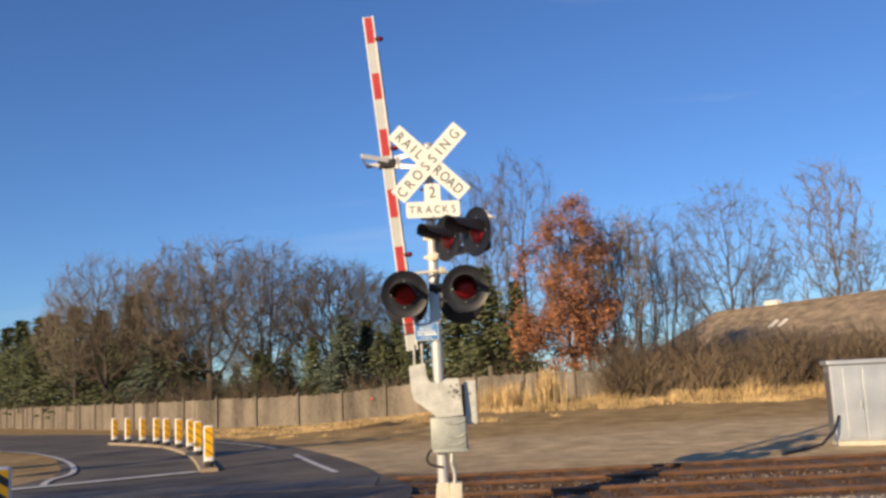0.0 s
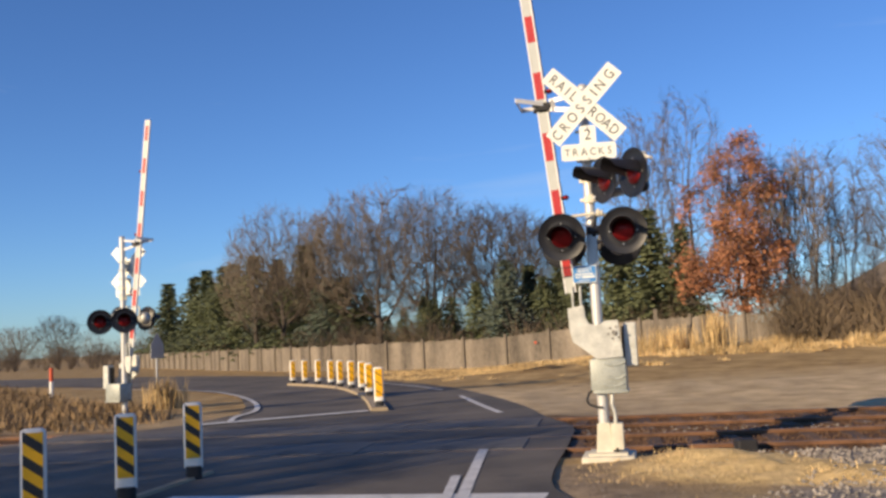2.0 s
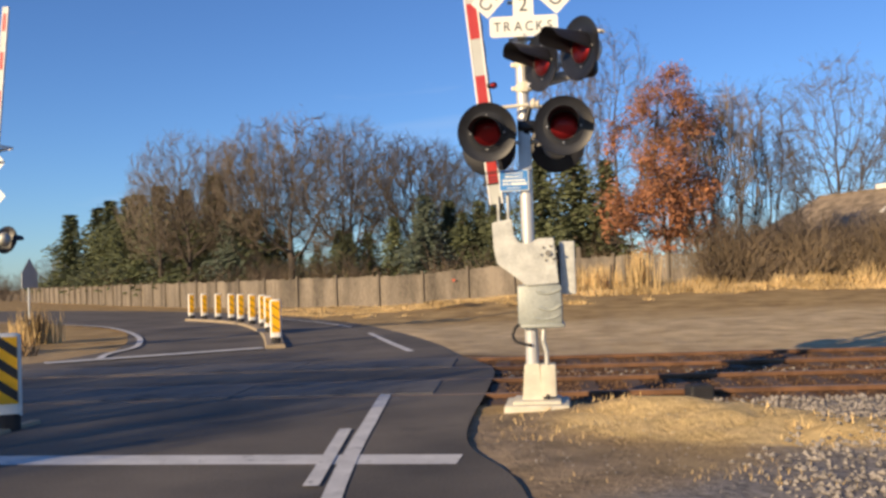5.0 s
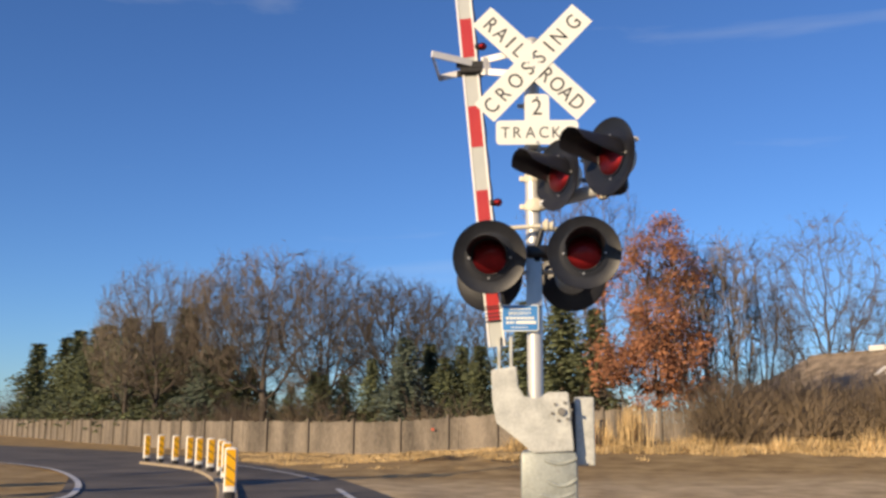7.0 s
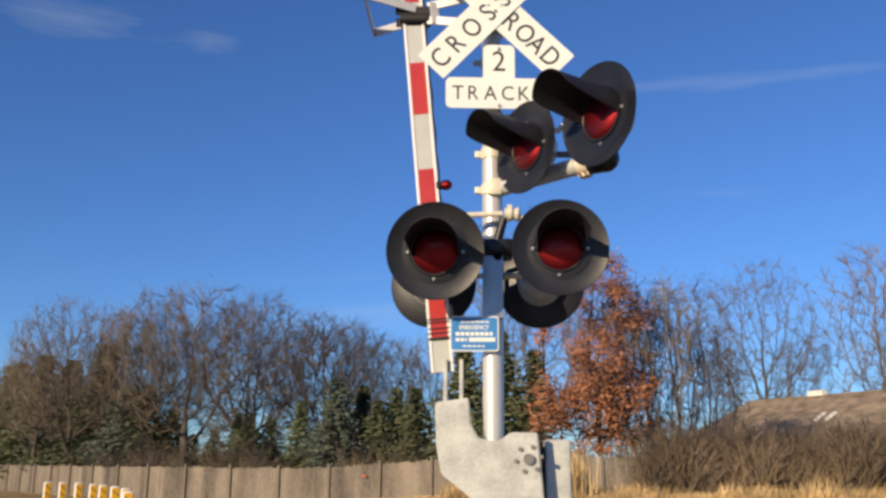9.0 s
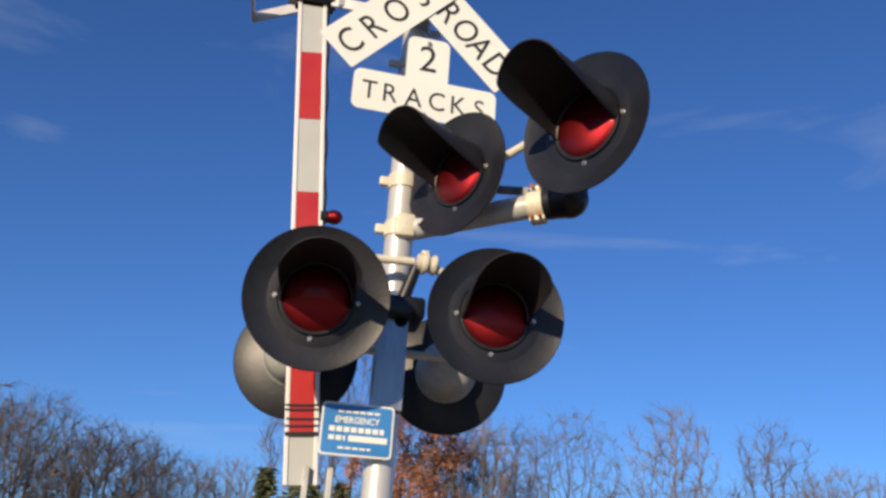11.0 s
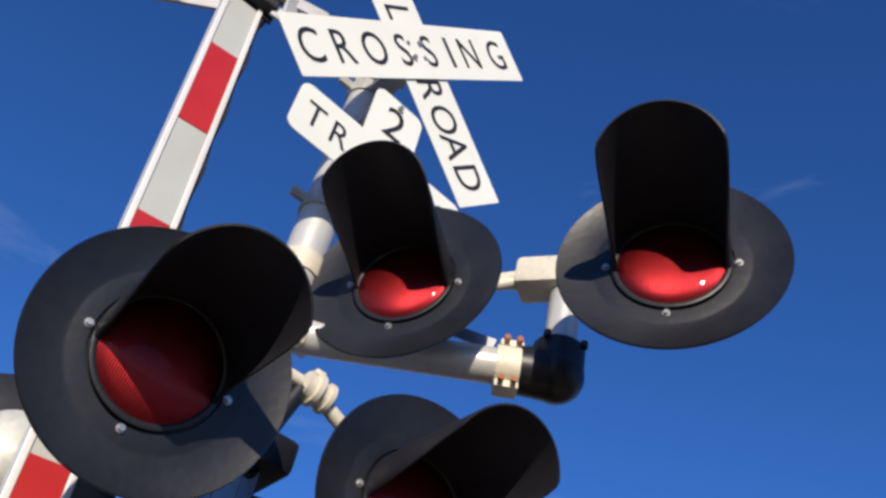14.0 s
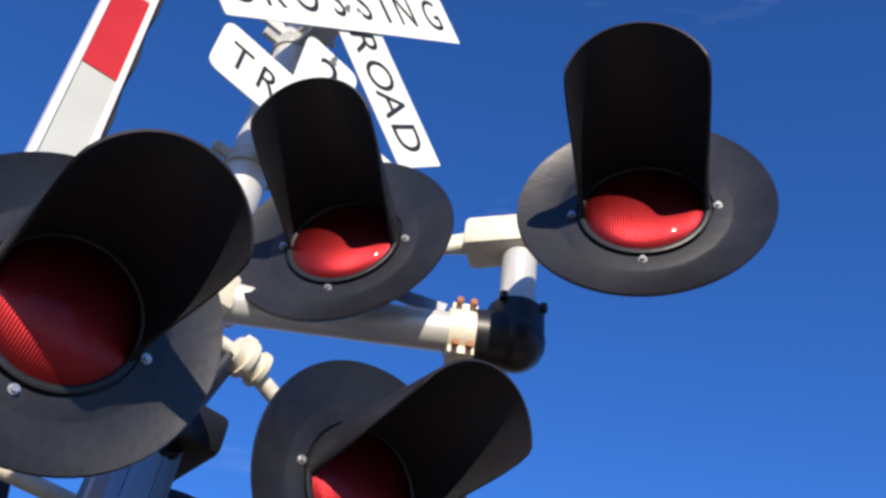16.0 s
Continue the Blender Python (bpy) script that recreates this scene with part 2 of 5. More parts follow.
def ground_material():
    """Dry grass, bare dirt and gravel, laid out by the masks of the ground sheet."""
    m = bpy.data.materials.new("ground_cover")
    m.use_nodes = True
    n, l = m.node_tree.nodes, m.node_tree.links
    b = n["Principled BSDF"]
    b.inputs["Roughness"].default_value = 0.95
    b.inputs["Specular IOR Level"].default_value = 0.2
    c = n.new("ShaderNodeTexCoord")

    def noisy(scale, detail, c0, c1, p0=0.35, p1=0.7):
        t = n.new("ShaderNodeTexNoise")
        t.inputs["Scale"].default_value, t.inputs["Detail"].default_value = scale, detail
        t.inputs["Roughness"].default_value = 0.65
        l.new(c.outputs["Object"], t.inputs["Vector"])
        r = n.new("ShaderNodeValToRGB")
        r.color_ramp.elements[0].position, r.color_ramp.elements[1].position = p0, p1
        r.color_ramp.elements[0].color, r.color_ramp.elements[1].color = (*c0, 1), (*c1, 1)
        l.new(t.outputs["Fac"], r.inputs["Fac"])
        return r.outputs["Color"], t.outputs["Fac"]

    grass, _ = noisy(0.9, 9, (0.24, 0.155, 0.070), (0.52, 0.37, 0.175))
    dirt, _ = noisy(1.1, 10, (0.33, 0.235, 0.125), (0.74, 0.57, 0.34), 0.30, 0.70)
    worn, _ = noisy(2.4, 9, (0.17, 0.128, 0.083), (0.40, 0.30, 0.195))
    gravel, gf = noisy(14, 6, (0.12, 0.11, 0.10), (0.36, 0.33, 0.30))
    sand, _ = noisy(5, 8, (0.58, 0.40, 0.17), (0.84, 0.61, 0.29))
    bed, _ = noisy(8, 6, (0.085, 0.044, 0.022), (0.16, 0.088, 0.045))
    col = grass
    for name, source in (("dirt", dirt), ("shoulder", worn), ("gravel", gravel), ("sand", sand), ("bed", bed)):
        at = n.new("ShaderNodeAttribute")
        at.attribute_name = name
        mix = n.new("ShaderNodeMix")
        mix.data_type = "RGBA"
        l.new(at.outputs["Fac"], mix.inputs[0])
        l.new(col, mix.inputs[6])
        l.new(source, mix.inputs[7])
        col = mix.outputs[2]
    l.new(col, b.inputs["Base Color"])
    bp = n.new("ShaderNodeBump")
    bp.inputs["Strength"].default_value, bp.inputs["Distance"].default_value = 0.8, 0.05
    l.new(gf, bp.inputs["Height"])
    l.new(bp.outputs["Normal"], b.inputs["Normal"])
    return m


M["ground"] = ground_material()


# ---------- mesh helpers ----------
def mesh_of(name, bm, mat, smooth=False):
    me = bpy.data.meshes.new(name)
    bm.normal_update()
    bm.to_mesh(me)
    bm.free()
    me.materials.append(M[mat])
    if smooth:
        for p in me.polygons:
            p.use_smooth = True
        me.set_sharp_from_angle(angle=radians(38))
    return me


def part(name, bm, mat, parent=None, label="", smooth=False, at=None):
    ob = new(name, mesh_of(name, bm, mat, smooth))
    if parent:
        ob.parent = parent
    if at is not None:
        ob.matrix_basis = at
    return tagged(ob, label)


def thing(name, label, category, group="", kind="", at=None):
    ob = new(name)
    ob.empty_display_size = 0.2
    if at is not None:
        ob.matrix_basis = at
    return tagged(ob, label, category, group, kind)


def box(bm, x0, x1, y0, y1, z0, z1, bev=0.0, m=None):
    r = bmesh.ops.create_cube(bm, size=1.0)
    vs = r["verts"]
    t = Matrix.Translation(((x0 + x1) / 2, (y0 + y1) / 2, (z0 + z1) / 2)) @ Matrix.Diagonal((x1 - x0, y1 - y0, z1 - z0, 1))
    bmesh.ops.transform(bm, matrix=t, verts=vs)
    if bev:
        es = {e for v in vs for e in v.link_edges}
        g = bmesh.ops.bevel(bm, geom=list(es), offset=bev, segments=2, affect="EDGES", profile=0.5)
        vs = list({v for f in g["faces"] for v in f.verts} | {v for v in vs if v.is_valid})
    if m is not None:
        bmesh.ops.transform(bm, matrix=m, verts=vs)
    return bm


def boxm(*a, **k):
    return box(bmesh.new(), *a, **k)


def tube(bm, a, b, r0, r1=None, seg=16, caps=True):
    a, b = Vector(a), Vector(b)
    r1 = r0 if r1 is None else r1
    d = b - a
    t = Matrix.Translation((a + b) / 2) @ d.to_track_quat("Z", "Y").to_matrix().to_4x4()
    bmesh.ops.create_cone(bm, cap_ends=caps, segments=seg, radius1=r0, radius2=r1, depth=d.length, matrix=t)
    return bm


def tubem(*a, **k):
    return tube(bmesh.new(), *a, **k)


def lathe(bm, profile, seg=32, m=None):
    """Turn (radius, y) pairs about the y axis."""
    rings = []
    for r, y in profile:
        rings.append([bm.verts.new((r * math.sin(2 * math.pi * k / seg), y, r * math.cos(2 * math.pi * k / seg))) for k in range(seg)])
    for p, q in zip(rings, rings[1:]):
        for k in range(seg):
            bm.faces.new((p[k], p[(k + 1) % seg], q[(k + 1) % seg], q[k]))
    for ring, flip in ((rings[0], True), (rings[-1], False)):
        if (profile[0] if flip else profile[-1])[0] > 1e-4:
            bm.faces.new(ring if flip else ring[::-1])
    if m is not None:
        bmesh.ops.transform(bm, matrix=m, verts=[v for ring in rings for v in ring])
    bmesh.ops.recalc_face_normals(bm, faces=bm.faces)
    return bm


def plate(bm, outline, y0, y1, m=None):
    """A plate with the given (x, z) outline between y0 and y1."""
    f = [bm.verts.new((x, y0, z)) for x, z in outline]
    g = [bm.verts.new((x, y1, z)) for x, z in outline]
    bm.faces.new(f)
    bm.faces.new(g[::-1])
    k = len(outline)
    for i in range(k):
        bm.faces.new((f[i], g[i], g[(i + 1) % k], f[(i + 1) % k]))
    if m is not None:
        bmesh.ops.transform(bm, matrix=m, verts=f + g)
    bmesh.ops.recalc_face_normals(bm, faces=bm.faces)
    return bm


def rounded(x0, x1, z0, z1, r, seg=5):
    out = []
    for cx, cz, a0 in ((x1 - r, z1 - r, 0), (x0 + r, z1 - r, 90), (x0 + r, z0 + r, 180), (x1 - r, z0 + r, 270)):
        for k in range(seg + 1):
            a = radians(a0 + 90 * k / seg)
            out.append((cx + r * math.cos(a), cz + r * math.sin(a)))
    return out


def letters(text, size, offset=0.0, squeeze=1.0):
    """The outline letters of a word as a flat bmesh facing -y, centred."""
    cu = bpy.data.curves.new("letters", "FONT")
    cu.body, cu.size, cu.align_x, cu.offset, cu.resolution_u = text, size, "CENTER", offset, 4
    ob = bpy.data.objects.new("letters", cu)
    me = bpy.data.meshes.new_from_object(ob)
    bm = bmesh.new()
    bm.from_mesh(me)
    bpy.data.objects.remove(ob)
    bpy.data.curves.remove(cu)
    bpy.data.meshes.remove(me)
    xs = [v.co.x for v in bm.verts]
    ys = [v.co.y for v in bm.verts]
    cx, cy = (min(xs) + max(xs)) / 2, (min(ys) + max(ys)) / 2
    for v in bm.verts:
        v.co = Vector(((v.co.x - cx) * squeeze, 0, v.co.y - cy))
    return bm


def quick_mesh(name, verts, faces, mat, smooth=False):
    me = bpy.data.meshes.new(name)
    me.from_pydata(verts, [], faces)
    me.materials.append(M[mat])
    if smooth:
        me.shade_smooth()
    me.update()
    return me


def tube_path(verts, faces, pts, radii, sides):
    b0 = len(verts)
    for i, (p, r) in enumerate(zip(pts, radii)):
        d = (pts[min(i + 1, len(pts) - 1)] - pts[max(i - 1, 0)]).normalized()
        a = d.orthogonal().normalized()
        c = d.cross(a)
        for k in range(sides):
            t = 2 * math.pi * k / sides
            q = p + (a * math.cos(t) + c * math.sin(t)) * r
            verts.append((q.x, q.y, q.z))
    for i in range(len(pts) - 1):
        for k in range(sides):
            faces.append((b0 + i * sides + k, b0 + i * sides + (k + 1) % sides, b0 + (i + 1) * sides + (k + 1) % sides, b0 + (i + 1) * sides + k))


# ---------- ground, road, tracks ----------
TRACK = radians(3.0)
TU, TV = Vector((math.cos(TRACK), math.sin(TRACK))), Vector((-math.sin(TRACK), math.cos(TRACK)))
ROAD_RIGHT = [(1.9, -60), (1.6, -25), (0.95, -12), (0.5, -7), (0.05, -3.6), (-0.5, -1.8), (-0.6, 1.6), (-0.75, 4.0), (-1.5, 6.2),
              (-2.3, 9.0), (-4.0, 13.5), (-6.6, 19.0), (-10.3, 24.6), (-15, 30.5), (-22, 37), (-34, 45), (-60, 57), (-120, 80)]
ROAD_LEFT = [(-8.6, -60), (-9.0, -25), (-9.6, -12), (-10.2, -7), (-11.0, -3.6), (-11.4, -1.8), (-11.5, 1.6), (-11.0, 4.0), (-9.4, 6.3),
             (-9.4, 9.5), (-11.0, 13.3), (-13.4, 17.6), (-17.2, 22.0), (-23, 27), (-32, 33), (-46, 40.5), (-66, 49), (-122, 70)]


def smooth_line(points, steps=6):
    p = [Vector(q) for q in points]
    out = []
    for i in range(len(p) - 1):
        a, b, c, d = p[max(i - 1, 0)], p[i], p[i + 1], p[min(i + 2, len(p) - 1)]
        for k in range(steps):
            t = k / steps
            out.append(0.5 * (2 * b + (c - a) * t + (2 * a - 5 * b + 4 * c - d) * t * t + (3 * b - a - 3 * c + d) * t ** 3))
    out.append(p[-1])
    return out


def step(a, b, x):
    t = min(1, max(0, (x - a) / (b - a)))
    return t * t * (3 - 2 * t)


RIGHT_S, LEFT_S = smooth_line(ROAD_RIGHT), smooth_line(ROAD_LEFT)
RX = np.array([(p.y, p.x) for p in RIGHT_S])
LX = np.array([(p.y, p.x) for p in LEFT_S])


def on_road(x, y, grow=0.0):
    if y > 75 or y < -60:
        return False
    return np.interp(y, LX[:, 0], LX[:, 1]) - grow < x < np.interp(y, RX[:, 0], RX[:, 1]) + grow


def height(x, y):
    """The ground's height: flat verge, sunk track bed, low mounds and the grassy hill."""
    n = noise.noise(Vector((x * 0.5, y * 0.5, 3))) * 0.05 + noise.noise(Vector((x * 2.1, y * 2.1, 7))) * 0.02
    edge = x - np.interp(y, RX[:, 0], RX[:, 1])
    z = -0.09 + n + 0.075 * math.exp(-(max(edge, 0) / 1.6) ** 2) * step(-30, -14, y)
    v = x * TV.x + y * TV.y
    bed = step(-0.1, 0.5, v) * (1 - step(5.9, 6.4, v))
    z = z * (1 - bed) + (-0.062 + n * 0.3) * bed
    z += 0.11 * step(2.2, 0.3, ((x - 1.4) ** 2 * 0.5 + (y + 0.85) ** 2) ** 0.5 * 1.5) if v < 0.1 else 0
    z += (0.13 * noise.noise(Vector((x * 2.6, y * 3.4, 2))) + 0.10 * noise.noise(Vector((x * 6.1, y * 6.1, 9)))) * math.exp(-((x - 2.0) ** 2 / 3.0 + (y + 1.2) ** 2 / 0.7))
    z += 0.16 * math.exp(-((x - 2.9) ** 2 / 1.6 + (y + 1.75) ** 2 / 0.5)) + 0.10 * math.exp(-((x - 1.3) ** 2 / 0.6 + (y + 0.55) ** 2 / 0.12))
    # verge rising towards the fence and the brush
    z += 0.55 * step(18, 31, y) * step(-9, 2, x)
    # banks of cut grass beside the bend
    z += 0.35 * math.exp(-(((x + 3.3) / 3.0) ** 2 + ((y - 24) / 1.8) ** 2)) * (1 + 0.5 * noise.noise(Vector((x, y, 1))))
    if on_road(x, y, 0.12) and not bed > 0.02:
        z = min(z, -0.03)
    return z


def axis(lo, hi, fine_lo, fine_hi, fine, coarse):
    a = list(np.arange(fine_lo, fine_hi, fine))
    x, s = fine_hi, fine
    while x < hi:
        a.append(x)
        s = min(s * 1.25, coarse)
        x += s
    a.append(hi)
    x, s = fine_lo, fine
    low = []
    while x > lo:
        s = min(s * 1.25, coarse)
        x -= s
        low.append(max(x, lo))
    return low[::-1] + a


def build_ground():
    xs = axis(-2500, 2500, -3.0, 9.0, 0.16, 400)
    ys = axis(-2500, 2500, -5.0, 8.0, 0.16, 400)
    verts, masks = [], {"dirt": [], "gravel": [], "sand": [], "bed": [], "shoulder": []}
    for y in ys:
        for x in xs:
            near = abs(x) < 140 and abs(y) < 140
            verts.append((x, y, height(x, y) if near else -0.09))
            v = x * TV.x + y * TV.y
            w = noise.noise(Vector((x * 0.6, y * 0.6, 11))) * 0.8
            bed = step(0.45, 0.75, v + 0.2 * w) * (1 - step(6.0, 6.7, v))
            strip = step(6.0, 7.0, v + w) * (1 - step(15.5, 19.5, y + w * 2 - 0.25 * x)) * step(-3.5, -1.0, x + 0.35 * y - 1.0)
            shoulder = (1 - step(-0.2, 1.6, x + 0.45 * (y + 2.0) + w * 0.7)) * (1 - step(-0.6, -0.2, v)) if x > -4 else 0
            behind = (1 - step(-4.4, -2.8, y + w)) * 0.85
            left = step(-26, -12, x) * (1 - step(-9, -8, x)) * (1 - step(8, 11, y + w)) * 0.5
            gravel = max(0, (step(1.4, 2.2, x - 0.45 * (y + 2) + w) * (1 - step(0.5, 0.8, v)) * step(-9, -7, y)))
            masks["dirt"].append(max(strip, behind, left))
            masks["shoulder"].append(max(shoulder, 0.35 * step(5.9, 6.6, v) * (1 - step(7.0, 12.5, v + 2 * w + 0.35 * max(0, x))) * (1 - step(0, 5, x + w))))
            masks["gravel"].append(gravel)
            masks["bed"].append(bed)
            masks["sand"].append(step(0.0, 0.22, math.exp(-((x - 2.05) ** 2 / 3.6 + (y + 1.2 + 0.2 * (x - 1.5)) ** 2 / 0.9)) - 0.25 + w * 0.25) * (1 - step(-0.25, -0.05, v)))
    nx = len(xs)
    faces = [(j * nx + i, j * nx + i + 1, (j + 1) * nx + i + 1, (j + 1) * nx + i) for j in range(len(ys) - 1) for i in range(nx - 1)]
    me = quick_mesh("ground", verts, faces, "ground", True)
    for k, values in masks.items():
        at = me.attributes.new(k, "FLOAT", "POINT")
        at.data.foreach_set("value", values)
    ob = new("ground", me)
    tagged(ob, "flat ground of dry grass, bare dirt and gravel", "ground", kind="structure")


build_ground()


def strip(name, left, right, z, mat, label, cat, kind="structure", across=1):
    verts, faces = [], []
    for a, b in zip(left, right):
        for k in range(across + 1):
            p = Vector(a).lerp(Vector(b), k / across)
            verts.append((p.x, p.y, z))
    w = across + 1
    for i in range(len(left) - 1):
        for k in range(across):
            faces.append((i * w + k, i * w + k + 1, (i + 1) * w + k + 1, (i + 1) * w + k))
    ob = new(name, quick_mesh(name, verts, faces, mat))
    return tagged(ob, label, cat, kind=kind)


road = strip("road", LEFT_S, RIGHT_S, 0.0, "asphalt", "worn dark asphalt road bending away over the tracks", "road", across=4)


PAINTED = []


def paint_line(points, width, steps=6):
    z = 0.004 + 0.004 * len(PAINTED)
    PAINTED.append(z)
    c = smooth_line(points, steps) if len(points) > 2 else [Vector(points[0]).lerp(Vector(points[1]), k / 8) for k in range(9)]
    L, R = [], []
    for i, p in enumerate(c):
        d = (c[min(i + 1, len(c) - 1)] - c[max(i - 1, 0)]).normalized()
        nrm = Vector((-d.y, d.x)) * width / 2
        j = noise.noise(Vector((p.x * 3, p.y * 3, 0))) * 0.012
        L.append(p + nrm * (1 + j * 3))
        R.append(p - nrm * (1 - j * 3))
    return strip("road_marking", L, R, z, "roadwhite", "worn white painted line on the asphalt", "road marking")


paint_line([(-4.6, -2.62), (-0.45, -2.72)], 0.36)
paint_line([(-0.55, -7.0), (-1.16, -3.6), (-1.55, -0.6), (-1.84, 1.85)], 0.13)
paint_line([(-1.33, -3.6), (-1.64, -1.35)], 0.11)
paint_line([(-2.45, 6.95), (-3.4, 9.6), (-4.45, 12.7)], 0.14)
paint_line([(-5.6, 15.6), (-7.4, 18.8), (-10.5, 23.2), (-15, 28.6)], 0.12)
paint_line([(-9.0, 6.1), (-5.75, 8.55)], 0.40)
paint_line([(-8.3, 6.75), (-8.75, 8.0), (-9.1, 9.9), (-10.7, 13.3), (-13.0, 17.0), (-15.4, 20.0), (-18.8, 22.9), (-27, 28.5)], 0.14)

RAILS = (1.02, 2.52, 4.07, 5.57)


def rail_point(u, v):
    return TU * u + TV * v


def build_rail(v):
    prof = [(-0.07, -0.17), (0.07, -0.17), (0.07, -0.155), (0.012, -0.135), (0.012, -0.05), (0.036, -0.035), (0.036, 0.0), (0.026, 0.012),
            (-0.026, 0.012), (-0.036, 0.0), (-0.036, -0.035), (-0.012, -0.05), (-0.012, -0.135), (-0.07, -0.155)]
    prof = [(a, z - 0.011) for a, z in prof]
    t = thing("rail", "rusted steel rail of a railroad track", "rail", group="rails of the tracks", kind="structure")
    for name, pts, mat in (("rail_web", prof, "rail"), ("rail_head", [(-0.022, 0.0013), (0.022, 0.0013), (0.022, 0.005), (-0.022, 0.005)], "railtop")):
        us = [-150, -60, -20, -10, 0, 10, 20, 60, 150]
        verts, faces = [], []
        k = len(pts)
        for u in us:
            for a, z in pts:
                p = rail_point(u, v + a)
                verts.append((p.x, p.y, z))
        for i in range(len(us) - 1):
            for j in range(k):
                faces.append((i * k + j, i * k + (j + 1) % k, (i + 1) * k + (j + 1) % k, (i + 1) * k + j))
        ob = new(name, quick_mesh(name, verts, faces, mat))
        ob.parent = t


for v in RAILS:
    build_rail(v)

# concrete crossing slabs in the road, between and beside the rails
me_slab = {}
for v0, v1 in ((1.13, 2.41), (4.18, 5.46)):
    row = thing("crossing_surface", "grey worn concrete crossing slabs set between the rails", "crossing surface", kind="structure")
    u = -10.8
    while u < -1.4:
        key = (round(v1 - v0, 3),)
        if key not in me_slab:
            bm = boxm(-1.203, 1.203, -(v1 - v0) / 2, (v1 - v0) / 2, -0.12, 0.009, bev=0.008)
            me_slab[key] = mesh_of("slab", bm, "panel")
        ob = new("slab", me_slab[key])
        p = rail_point(u + 1.2, (v0 + v1) / 2)
        ob.matrix_basis = pose(p.x, p.y, 0.004, rz=math.degrees(TRACK))
        ob.parent = row
        u += 2.42

# sleepers on the open track
bm = boxm(-0.11, 0.11, -1.28, 1.28, -0.08, 0.0, bev=0.012)
me_sleeper = mesh_of("sleeper", bm, "sleeper")
for vc in (1.77, 4.82):
    row = thing("sleeper_row", "dark weathered wooden sleepers under the rails", "sleepers", kind="structure")
    for k in range(70):
        u = -0.4 + 0.55 * k if k < 50 else -12.5 - 0.55 * (k - 50)
        ob = new("sleeper", me_sleeper)
        p = rail_point(u, vc)
        ob.matrix_basis = pose(p.x, p.y, -0.050, rz=math.degrees(TRACK) + random.uniform(-1.5, 1.5))
        ob.parent = row


def stone_field(name, label, spots, seed, mat="stone"):
    """Loose stones, each a squashed uneven octahedron."""
    rnd = random.Random(seed)
    verts, faces = [], []
    for x, y, s in spots:
        z = height(x, y)
        b = len(verts)
        a = rnd.uniform(0, 6.28)
        for dx, dy, dz in ((1, 0, 0), (0, 1, 0), (-1, 0, 0), (0, -1, 0), (0, 0, 0.8), (0, 0, -0.6)):
            q = s * rnd.uniform(0.7, 1.25)
            verts.append((x + (dx * math.cos(a) - dy * math.sin(a)) * q, y + (dx * math.sin(a) + dy * math.cos(a)) * q, z + s * 0.3 + dz * q))
        for f in ((0, 1, 4), (1, 2, 4), (2, 3, 4), (3, 0, 4), (1, 0, 5), (2, 1, 5), (3, 2, 5), (0, 3, 5)):
            faces.append(tuple(b + i for i in f))
    tagged(new(name, quick_mesh(name, verts, faces, mat)), label, "gravel", kind="stuff")


rnd = random.Random(5)
spots = []
while len(spots) < 9500:
    x, y = rnd.uniform(1.2, 9), rnd.uniform(-4.5, 0.75)
    if rnd.random() < step(0.2, 1.4, x - 1.6 - 0.45 * (min(y, -0.2) + 2) + 1.2 * step(-0.2, 0.4, y) + 0.6 * noise.noise(Vector((x, y, 0)))):
        spots.append((x, y, rnd.uniform(0.012, 0.034)))
stone_field("gravel", "grey crushed stone beside the track", spots, 1)
spots = []
while len(spots) < 9000:
    u, v = rnd.uniform(-1.2, 16), rnd.uniform(0.6, 6.1)
    if rnd.random() < 1 / (1 + max(0, u) * 0.12):
        p = rail_point(u, v)
        spots.append((p.x, p.y, rnd.uniform(0.012, 0.026)))
spots2 = []
while len(spots2) < 500:
    u, v = rnd.uniform(-1.0, 18), rnd.gauss(3.3, 0.22)
    p = rail_point(u, v)
    spots2.append((p.x, p.y, rnd.uniform(0.014, 0.03)))
stone_field("gravel", "pale grey stones in the gap between the two tracks", spots2, 7)
stone_field("ballast", "rust-brown ballast stones between the sleepers", spots, 2, "ballast")
spots = [(rnd.gauss(0.6, 1.6), rnd.gauss(-2.2, 1.1), rnd.uniform(0.004, 0.011)) for _ in range(380)]
stone_field("pebbles", "scattered pebbles on the dirt shoulder", [s for s in spots if not on_road(s[0], s[1], 0.05) and s[1] < 0], 3)


def part_each(name, bm, mat, parent, label="", at=None, smooth=False):
    """Every loose piece of bm as a part of its own."""
    bm.verts.ensure_lookup_table()
    seen = set()
    for v0 in bm.verts:
        if v0.index in seen:
            continue
        island, stack = [], [v0]
        seen.add(v0.index)
        while stack:
            v = stack.pop()
            island.append(v)
            for e in v.link_edges:
                o = e.other_vert(v)
                if o.index not in seen:
                    seen.add(o.index)
                    stack.append(o)
        one, new_v = bmesh.new(), {}
        for v in island:
            new_v[v] = one.verts.new(v.co)
        for f in {f for v in island for f in v.link_faces}:
            one.faces.new([new_v[v] for v in f.verts])
        part(name, one, mat, parent, label, smooth, at)
    bm.free()


